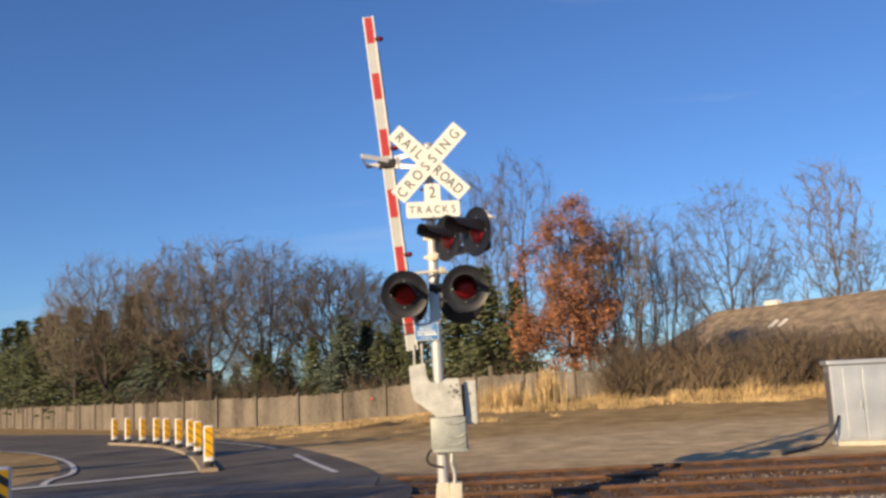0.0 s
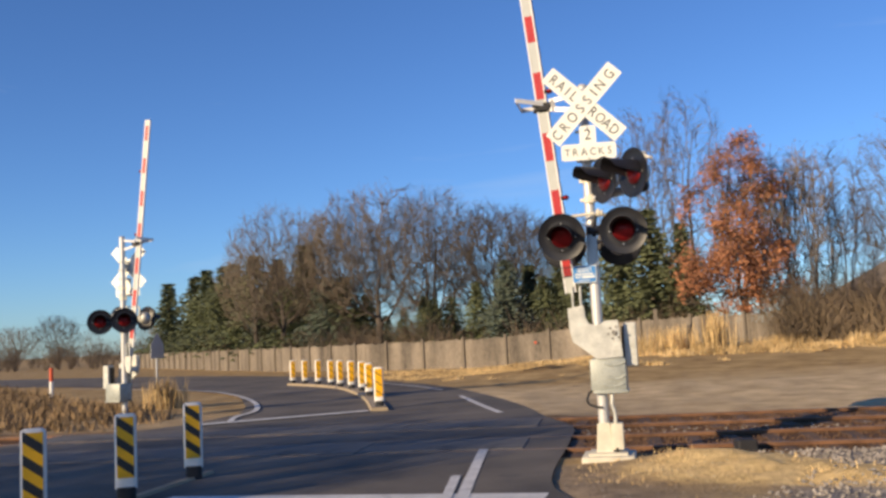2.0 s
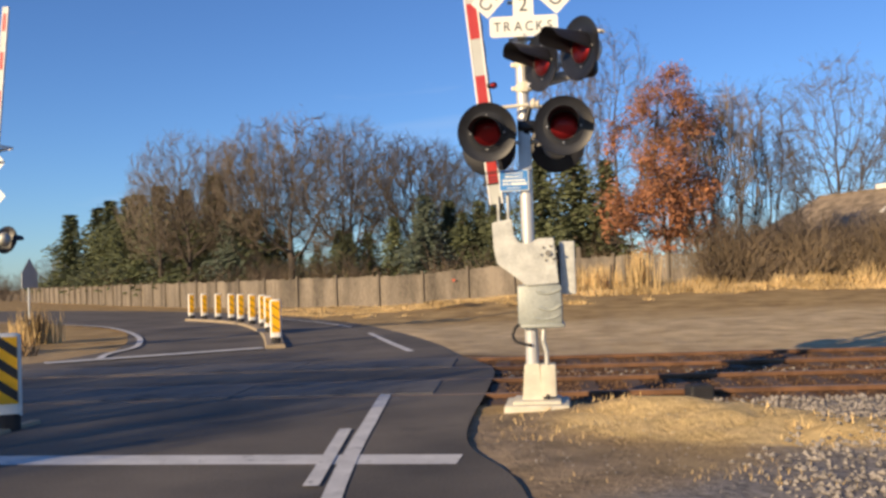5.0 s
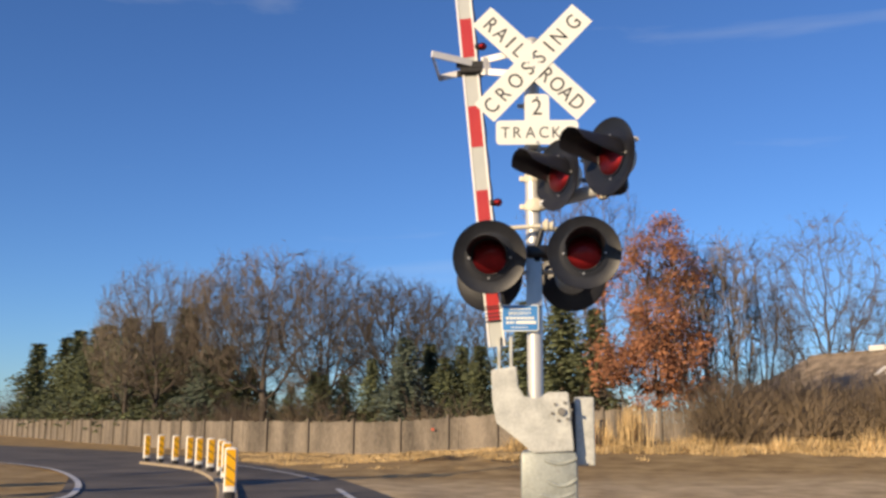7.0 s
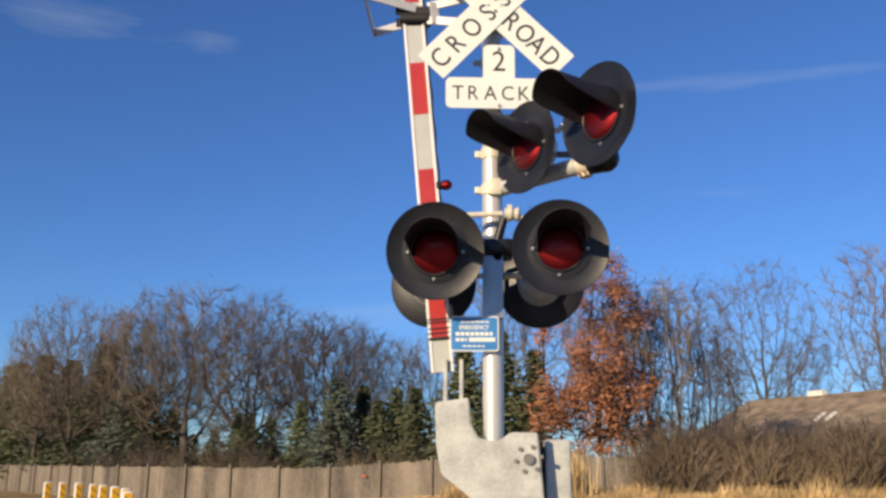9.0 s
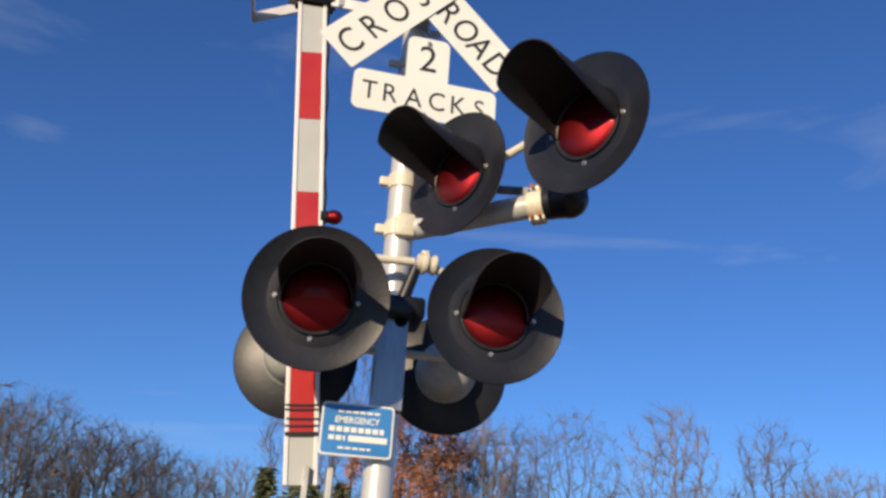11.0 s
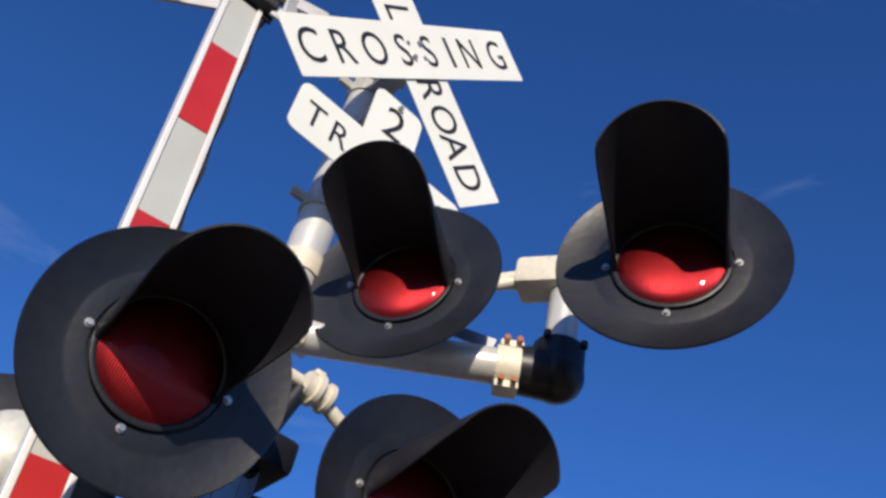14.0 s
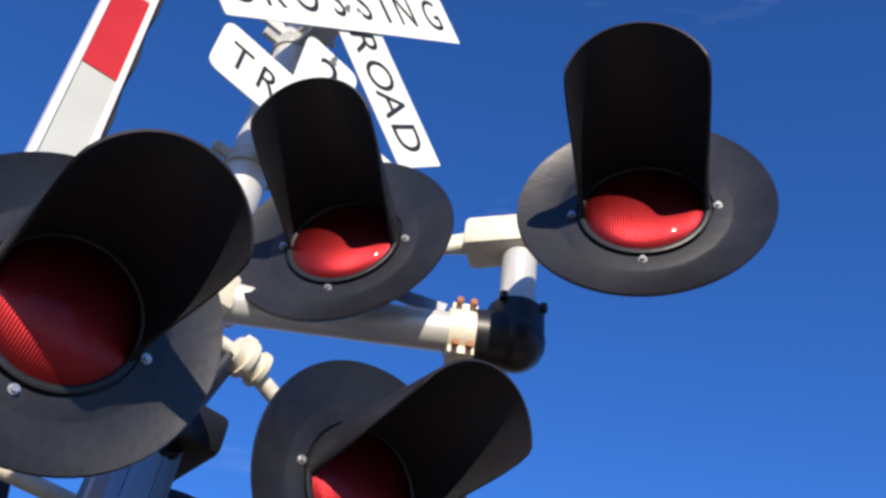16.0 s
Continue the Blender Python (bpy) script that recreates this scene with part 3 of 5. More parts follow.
# ---------- the crossing signal ----------
def flash_light(hood_label="black sheet-metal hood"):
    """One flashing-light unit that faces -y, its lens centre at the origin: named meshes and their materials."""
    parts = []
    # a shallow dish: the rim stands proud, the inner plate lies back
    bm = lathe(bmesh.new(), [(0.0, 0.036), (0.200, 0.036), (0.292, 0.006), (0.296, 0.0), (0.293, -0.005), (0.286, -0.003), (0.205, 0.023), (0.196, 0.0215), (0.158, 0.0205), (0.156, 0.028), (0.0, 0.028)], 64)
    parts.append(("background_disc", mesh_of("background_disc", bm, "black", True), "dished round black background disc"))
    bm = lathe(bmesh.new(), [(0.135, 0.024), (0.152, 0.021), (0.151, 0.014), (0.145, 0.012), (0.139, 0.013), (0.135, 0.017)], 48)
    parts.append(("lens_ring", mesh_of("lens_ring", bm, "black", True), ""))
    bm = lathe(bmesh.new(), [(0.140, 0.018), (0.131, 0.011), (0.115, 0.004), (0.08, -0.003), (0.04, -0.007), (0.0, -0.008)], 48)
    parts.append(("lens", mesh_of("lens", bm, "lens", True), "ribbed red lens, unlit"))
    # hood: a rounded tunnel, long on top and cut back down the sides
    bm = bmesh.new()
    na, ns, top = 56, 12, radians(112)
    grid = []
    for skin in (0.0, 0.005):
        sheet = []
        for i in range(na + 1):
            th = -top + 2 * top * i / na
            q = abs(th)
            reach = 0.398 - 0.055 * (1 - math.cos(q)) - 0.345 * step(radians(68), radians(110), q)
            row = []
            for k in range(ns + 1):
                s = k / ns
                r = 0.146 + skin + 0.010 * s - 0.020 * s * step(radians(70), radians(100), q)
                row.append(bm.verts.new((r * math.sin(th), 0.020 - s * reach, r * math.cos(th) + 0.004 * s)))
            sheet.append(row)
        grid.append(sheet)
    for g, flip in ((grid[0], 0), (grid[1], 1)):
        for i in range(na):
            for k in range(ns):
                f = (g[i][k], g[i + 1][k], g[i + 1][k + 1], g[i][k + 1])
                bm.faces.new(f[::-1] if flip else f)
    a, b = grid
    for i in range(na):
        bm.faces.new((a[i][ns], a[i + 1][ns], b[i + 1][ns], b[i][ns]))
    for i in (0, na):
        for k in range(ns):
            bm.faces.new((a[i][k], a[i][k + 1], b[i][k + 1], b[i][k]))
    bmesh.ops.recalc_face_normals(bm, faces=bm.faces)
    parts.append(("hood", mesh_of("hood", bm, "hood", True), hood_label))
    bm = lathe(bmesh.new(), [(0.0, 0.205), (0.07, 0.20), (0.115, 0.175), (0.135, 0.13), (0.142, 0.07), (0.146, 0.046), (0.149, 0.043), (0.149, 0.0365), (0.0, 0.0365)], 32)
    parts.append(("lamp_housing", mesh_of("lamp_housing", bm, "galv", True), "pale painted lamp housing"))
    for ang in (-93, -2, 182, 90):
        c = Vector((0.167 * math.cos(radians(ang)), 0.021, 0.167 * math.sin(radians(ang))))
        bm = tubem(c, c + Vector((0, -0.010, 0)), 0.007, 0.006, 10)
        tube(bm, c, c + Vector((0, -0.003, 0)), 0.011, 0.010, 12)
        parts.append(("disc_bolt", mesh_of("disc_bolt", bm, "bolt"), ""))
    return parts


LIGHT = flash_light()


def put_light(parent, x, y, z, rz, tilt=0.0, back=False):
    root = new("signal_light", LIGHT[0][1])
    root.parent = parent
    root.matrix_basis = pose(x, y, z, rx=tilt, rz=rz)
    tagged(root, "flashing-light unit with round black background disc and unlit red lens")
    for name, me, label in LIGHT[1:]:
        ob = new(name, me)
        ob.parent = root
        tagged(ob, label)
    return root


def build_signs(sig, texts=True, drop=0.0):
    zc, y0 = 4.45 - drop, -0.240
    sign = part("crossbuck", boxm(-0.05, 0.05, y0 + 0.012, -0.045, zc - 0.06, zc + 0.06, bev=0.01), "galv", sig, "white crossed boards lettered in black, on a mast bracket", at=pose(0.004, 0, 0, rz=SIGN_YAW))
    for name, ang, y, word, pos in (("crossing_board", -46.7, y0, "CROSSING", [-0.522, -0.374, -0.223, -0.072, 0.07, 0.192, 0.315, 0.492]),
                                    ("railroad_board", 44.3, y0 + 0.008, "RAILROAD", [-0.493, -0.374, -0.265, -0.16, 0.157, 0.276, 0.384, 0.506])):
        bm = plate(bmesh.new(), rounded(-0.61, 0.61, -0.1145, 0.1145, 0.006, 2), -0.0035, 0.0)
        b = part(name, bm, "signwhite", sign, "white reflective board with black letters", at=pose(0, y, zc, ry=ang))
        if texts:
            # letters are pieces of their board: pressed 1 mm proud
            for ch, p in zip(word, pos):
                part("letter", letters(ch, 0.185, 0.0005, 0.84 if ch != "I" else 1.0), "signblack", sign, "black letter " + ch,
                     at=pose(0, y, zc, ry=ang) @ pose(p, -0.0048, 0))
        tube_b = bmesh.new()
        for s in (-0.03, 0.03):
            tube(tube_b, (s, -0.004, 0.03 * (1 if s > 0 else -1)), (s, -0.014, 0.03 * (1 if s > 0 else -1)), 0.011, 0.009, 8)
        part_each("sign_bolt", tube_b, "bolt", sign, at=pose(0, y - 0.001, zc, ry=ang))
    # the number-of-tracks sign, an upside-down T with rounded corners
    cx, z0, z1, z2 = 0.052, 3.735 - drop, 3.945 - drop, 4.175 - drop
    out = rounded(cx - 0.343, cx + 0.343, z0, z1, 0.035)
    # insert the stem between the two top corners (outline runs from the right top corner, anticlockwise)
    stem = [(cx + 0.103, z1)] + [(x, z) for x, z in rounded(cx - 0.103, cx + 0.103, z1 - 0.1, z2, 0.035)[:12]] + [(cx - 0.103, z1)]
    out = out[:6] + stem + out[6:]
    ts = part("track_count_sign", plate(bmesh.new(), out, y0 + 0.012, y0 + 0.016), "signwhite", sig, "white T-shaped sign reading 2 TRACKS in black", at=pose(-0.024, 0, 0, rz=SIGN_YAW))
    if texts:
        for word, x, z, size, sq in (("2", cx - 0.0, 4.062, 0.20, 0.95),):
            ob = part("lettering", letters(word, size, 0.0, sq), "signblack", ts, "black figure 2", at=pose(x, y0 + 0.0105, z))
        for ch, p in zip("TRACKS", (-0.265, -0.165, -0.056, 0.056, 0.162, 0.262)):
            part("letter", letters(ch, 0.138, 0.0, 0.9), "signblack", ts, "black letter " + ch, at=pose(cx + p, y0 + 0.0105, 3.84))
    bm = bmesh.new()
    for z in (z2 - 0.03, z0 + 0.02):
        tube(bm, (cx, y0 + 0.012, z), (cx, y0 - 0.002, z), 0.012, 0.009, 8)
    part_each("sign_bolt", bm, "bolt", ts)
    for z in (z2 - 0.025, z0 + 0.025, zc + 0.11, zc - 0.09):
        bm = bmesh.new()
        box(bm, -0.028, 0.05, y0 + 0.018, -0.05, z - 0.022, z + 0.022, bev=0.004)
        tube(bm, (0, 0, z - 0.028), (0, 0, z + 0.028), 0.074, seg=24)
        box(bm, -0.125, 0.125, -0.012, 0.006, z - 0.018, z + 0.018, bev=0.003)
        part("sign_clamp", bm, "galv", sig, "galvanised bracket clamp")


def build_gate(sig, tip):
    y = 0.10
    a, b = Vector((-0.318, y, 2.08)), Vector((tip[0], y, tip[1]))
    d = (b - a).normalized()
    lean = math.degrees(math.atan2(d.x, d.z))
    base = part("gate_arm", boxm(-0.054, 0.054, -0.020, 0.020, 0, (b - a).length, bev=0.004), "armgrey", sig,
                "raised gate arm striped red and white", at=Matrix.Translation(a) @ pose(0, 0, 0, ry=lean))
    L = (b - a).length
    cosl = d.z
    for s in (-1, 1):
        part("arm_edge", boxm(s * 0.063 - 0.0095, s * 0.063 + 0.0095, -0.027, 0.027, 0, L, bev=0.003), "armedge", base, "pale arm edge rail")
    for z0, z1 in ((2.285, 2.66), (3.05, 3.43), (3.82, 4.195), (4.65, 5.015), (5.43, 5.79), (6.215, 6.575), (7.0, 7.36), (7.79, 8.1)):
        if z1 > tip[1]:
            continue
        part("red_stripe", boxm(-0.0525, 0.0525, -0.0235, 0.0235, (z0 - 2.08) / cosl, (z1 - 2.08) / cosl), "red", base, "red reflective stripe")
    bm = bmesh.new()
    for z in (2.29, 2.30, 2.33, 2.36, 2.40, 2.42):
        box(bm, -0.070, 0.072, -0.032, -0.026, (z - 2.08) - 0.004, (z - 2.08) + 0.004, m=pose(0, 0, 0, ry=random.uniform(-1, 1) * 0.5))
    part_each("cable_wrap", bm, "rubber", base, "black cable wound round the arm")
    for z in (3.31, 4.74, 6.26):
        c = Vector((0.095, -0.01, (z - 2.08) / cosl))
        lamp = part("arm_lamp", tubem(c + Vector((-0.035, 0, 0)), c + Vector((0.0, 0, 0)), 0.030, seg=16), "black", base, "small red gate-arm lamp")
        bm = bmesh.new()
        bmesh.ops.create_uvsphere(bm, u_segments=16, v_segments=10, radius=0.042, matrix=Matrix.Translation(c + Vector((0.03, 0, 0))) @ Matrix.Diagonal((1.0, 0.8, 0.85, 1)))
        part("lamp_lens", bm, "lens", lamp, "red lamp lens", smooth=True)
    verts, faces = [], []
    tube_path(verts, faces, [Vector((0.080 + 0.005 * math.sin(k * 1.3), -0.005, 0.75 + k * 0.055)) for k in range(61)], [0.007] * 61, 6)
    bm = bmesh.new()
    vs = [bm.verts.new(v) for v in verts]
    for f in faces:
        bm.faces.new([vs[i] for i in f])
    part("arm_cable", bm, "rubber", base, "black lamp cable along the arm")
    # the keeper that holds the raised arm
    bm = bmesh.new()
    for z, y1 in ((4.56, -0.03), (4.50, 0.03)):
        box(bm, -0.66, -0.42, y - 0.05 + y1, y - 0.035 + y1, z - 0.03, z + 0.03, bev=0.003)
    box(bm, -0.63, -0.43, y - 0.075, y + 0.06, 4.49, 4.575, bev=0.01)
    keeper = part("arm_keeper", bm, "rubber", sig, "dark arm keeper with a pale steel fork")
    bm = bmesh.new()
    for p, q in (((-0.86, -0.10, 4.62), (-0.52, 0.02, 4.57)), ((-0.86, 0.48, 4.62), (-0.52, 0.19, 4.57)), ((-0.86, -0.10, 4.62), (-0.86, 0.48, 4.62)),
                 ((-0.44, 0.05, 4.60), (-0.05, 0.0, 4.66)), ((-0.44, 0.05, 4.50), (-0.05, 0.0, 4.44)), ((-0.40, 0.03, 4.62), (-0.38, 0.04, 4.47))):
        p, q = Vector(p), Vector(q)
        m = Matrix.Translation(p) @ (q - p).to_track_quat("X", "Z").to_matrix().to_4x4()
        box(bm, 0, (q - p).length, -0.007, 0.007, -0.030, 0.030, bev=0.002, m=m)
    part_each("fork_bar", bm, "fork", keeper, "pale steel fork bar")


def build_mechanism(sig):
    # cast arm support, mechanism case, counterweight
    out = [(-0.355, 1.875), (-0.150, 1.905), (-0.135, 1.74), (-0.09, 1.665), (0.02, 1.645), (0.10, 1.70), (0.262, 1.70), (0.300, 1.24), (-0.02, 1.22), (-0.19, 1.36), (-0.315, 1.455), (-0.345, 1.62)]
    bm = plate(bmesh.new(), out, -0.155, -0.115)
    bmesh.ops.bevel(bm, geom=[e for e in bm.edges], offset=0.008, segments=2, affect="EDGES")
    sup = part("arm_support", bm, "galv", sig, "galvanised cast gate-arm support")
    bm = plate(bmesh.new(), [(-0.34, 1.85), (-0.165, 1.875), (-0.15, 1.70), (-0.20, 1.50), (-0.30, 1.47), (-0.325, 1.62)], 0.12, 0.155)
    part("rear_support", bm, "galv", sup)
    bm = bmesh.new()
    box(bm, -0.32, -0.17, -0.12, 0.125, 1.50, 1.62, bev=0.01)
    for x in (-0.30, -0.20):
        box(bm, x - 0.012, x + 0.012, 0.04, 0.16, 1.86, 2.16, bev=0.003, m=None)
    part_each("arm_socket", bm, "galv", sup)
    bm = bmesh.new()
    tube(bm, (0.205, -0.18, 1.545), (0.205, -0.15, 1.545), 0.032, seg=16)
    for k in range(6):
        a = radians(60 * k + 10)
        c = Vector((0.205 + 0.075 * math.cos(a), -0.168, 1.545 + 0.075 * math.sin(a)))
        tube(bm, c, c + Vector((0, 0.02, 0)), 0.014, seg=8)
    part_each("shaft_bolt", bm, "shaftbolt", sup, "dark shaft bolt")
    bm = bmesh.new()
    box(bm, 0.315, 0.470, -0.005, 0.20, 1.12, 1.665, bev=0.012)
    part("counterweight", bm, "galv", sig, "galvanised counterweight plate")
    # added dark plate: stands for the shade between support and counterweight
    part("counterweight_arm", boxm(0.285, 0.318, 0.01, 0.15, 1.15, 1.62, bev=0.004), "rubber", sig, "added dark plate standing for shade beside the counterweight")
    bm = bmesh.new()
    box(bm, -0.125, 0.325, -0.135, 0.30, 0.82, 1.235, bev=0.035)
    case = part("mechanism_case", bm, "caseiron", sig, "grey gate mechanism case, ribbed cover", smooth=True)
    bm = bmesh.new()
    box(bm, -0.10, 0.34, -0.155, 0.30, 0.795, 0.835, bev=0.012)
    part_each("case_rib", bm, "caseiron", case, smooth=True)
    for z0, x0, x1, dip in ((1.165, 0.06, 0.325, 0.035), (1.01, 0.08, 0.325, 0.05), (0.90, 0.02, 0.30, 0.03)):
        verts, faces = [], []
        tube_path(verts, faces, [Vector((x0 + (x1 - x0) * k / 10, -0.134, z0 - dip * math.sin(math.pi * k / 10) + 0.02 * k / 10)) for k in range(11)], [0.006] + [0.016] * 9 + [0.006], 8)
        bm = bmesh.new()
        vs = [bm.verts.new(v) for v in verts]
        for f in faces:
            bm.faces.new([vs[i] for i in f])
        part("case_rib", bm, "caseiron", case, smooth=True)
    bm = bmesh.new()
    pts = [Vector((-0.08, -0.02, 0.86)), Vector((-0.16, -0.05, 0.80)), Vector((-0.19, -0.06, 0.72)), Vector((-0.16, -0.06, 0.66)), Vector((-0.07, -0.07, 0.63)), Vector((0.0, -0.09, 0.62))]
    for p, q in zip(pts, pts[1:]):
        tube(bm, p, q, 0.016, seg=8)
    part("conduit_hose", bm, "rubber", sig, "black conduit hose", smooth=True)
    bm = bmesh.new()
    pts = [Vector((0.13, -0.08, 0.80)), Vector((0.12, -0.10, 0.66)), Vector((0.15, -0.10, 0.55)), Vector((0.15, -0.10, 0.42))]
    for p, q in zip(pts, pts[1:]):
        tube(bm, p, q, 0.024, seg=10)
    part("conduit", bm, "galv", sig, "grey flexible conduit", smooth=True)


def build_mast(sig, front=True):
    bm = bmesh.new()
    tube(bm, (0, 0, 0.05), (0, 0, 4.74), 0.0655, seg=28)
    bmesh.ops.create_uvsphere(bm, u_segments=20, v_segments=8, radius=0.070, matrix=Matrix.Translation((0, 0, 4.735)) @ Matrix.Diagonal((1, 1, 0.55, 1)))
    part("mast", bm, "mast", sig, "pale aluminium mast", smooth=True)
    # split base and its terminal box
    bm = bmesh.new()
    v = []
    for z, hx, hy in ((0.05, 0.115, 0.12), (0.10, 0.105, 0.11), (0.43, 0.078, 0.085)):
        v.append([bm.verts.new((sx * hx, sy * hy, z)) for sx, sy in ((-1, -1), (1, -1), (1, 1), (-1, 1))])
    for p, q in zip(v, v[1:]):
        for k in range(4):
            bm.faces.new((p[k], p[(k + 1) % 4], q[(k + 1) % 4], q[k]))
    bm.faces.new(v[-1])
    bm.faces.new(v[0][::-1])
    bmesh.ops.bevel(bm, geom=list(bm.edges), offset=0.010, segments=2, affect="EDGES")
    part("mast_base", bm, "concrete", sig, "cream painted cast mast base", smooth=True)
    bm = boxm(0.085, 0.235, -0.115, 0.10, 0.10, 0.425, bev=0.012)
    tb = part("terminal_box", bm, "concrete", sig, "cream painted terminal box", smooth=True)
    part("box_lock", boxm(0.13, 0.165, -0.128, -0.112, 0.07, 0.125, bev=0.004), "rubber", tb, "black padlock")
    bm = bmesh.new()
    box(bm, -0.285, 0.365, -0.34, 0.34, -0.2, 0.045, bev=0.025)
    box(bm, -0.20, 0.28, -0.25, 0.25, 0.04, 0.075, bev=0.012)
    part("foundation", bm, "concrete", sig, "cream concrete foundation block", smooth=True)


def build_side_pair(sig):
    put_light(sig, 0.198, -0.285, 3.450, SIDE_TURN, SIDE_TILT)
    put_light(sig, 0.571, -0.962, 3.402, SIDE_TURN, SIDE_TILT)
    bm = tubem((0, 0, 3.255), (0.60, -0.405, 3.308), 0.054, seg=20)
    ba = part("bracket_arm", bm, "mast", sig, "pale horizontal bracket pipe", smooth=True)
    dirx = Vector((0.83, -0.56, 0.05)).normalized()
    c = Vector((0.563, -0.378, 3.305))
    bm = bmesh.new()
    tube(bm, c - dirx * 0.04, c + dirx * 0.045, 0.064, seg=20)
    for z in (-0.072, 0.072):
        m = Matrix.Translation(c + Vector((0, 0, z))) @ dirx.to_track_quat("X", "Z").to_matrix().to_4x4()
        box(bm, -0.035, 0.035, -0.03, 0.03, -0.012, 0.012, bev=0.005, m=m)
    part("pipe_clamp", bm, "cream", ba, "cream cast pipe clamp", smooth=True)
    bm = bmesh.new()
    for z in (-0.070, 0.072):
        for s in (-0.018, 0.018):
            q = c + dirx * s + Vector((0, 0, z))
            tube(bm, q - Vector((0.022, 0.033, -0.002)), q - Vector((0.030, 0.045, -0.002)), 0.010, seg=6)
    part_each("clamp_bolt", bm, "rustbolt", ba, "rusty clamp bolt")
    bm = bmesh.new()
    e = Vector((0.678, -0.456, 3.313))
    tube(bm, c + dirx * 0.03, e, 0.072, 0.080, seg=20)
    bmesh.ops.create_uvsphere(bm, u_segments=20, v_segments=12, radius=0.083, matrix=Matrix.Translation(e))
    tube(bm, e, e + Vector((0, 0, 0.095)), 0.080, 0.078, seg=20)
    for k in range(4):
        a = radians(90 * k + 20)
        p = e + Vector((0.08 * math.cos(a), 0.08 * math.sin(a), 0.085))
        tube(bm, p, p + Vector((0, 0, 0.022)), 0.012, seg=6)
    part("pipe_elbow", bm, "black", ba, "black cast pipe elbow", smooth=True)
    part("riser_pipe", tubem(e + Vector((0, 0, 0.09)), e + Vector((0, 0, 0.35)), 0.050, seg=20), "mast", ba, smooth=True)
    along = Vector((0.56, -0.83, 0))
    j = e + Vector((-0.03, 0.01, 0.365))
    m = Matrix.Translation(j) @ along.to_track_quat("X", "Z").to_matrix().to_4x4()
    bm = bmesh.new()
    box(bm, -0.13, 0.10, -0.060, 0.060, -0.055, 0.055, bev=0.018, m=m)
    part("side_junction", bm, "cream", sig, "cream cast junction box", smooth=True)
    bm = bmesh.new()
    tube(bm, j - along * 0.10, j + along * 0.10, 0.018, seg=10)
    tube(bm, j - along * 0.10, j - along * 0.34 + Vector((-0.05, -0.03, -0.09)), 0.020, seg=12)
    tube(bm, j + along * 0.10, j + along * 0.36 + Vector((-0.05, -0.03, -0.09)), 0.020, seg=12)
    tube(bm, j - along * 0.12, j - along * 0.19, 0.034, 0.028, seg=10)
    part("side_crossarm", bm, "cream", sig, "cream crossarm of the side lights", smooth=True)
    p, q = Vector((0.52, -0.35, 3.375)), Vector((0.05, 0.02, 3.52))
    bm = bmesh.new()
    m = Matrix.Translation(p) @ (q - p).to_track_quat("X", "Z").to_matrix().to_4x4()
    box(bm, 0, (q - p).length, -0.004, 0.004, -0.02, 0.02, m=m)
    part("brace_strap", bm, "alu", ba, "flat steel brace")


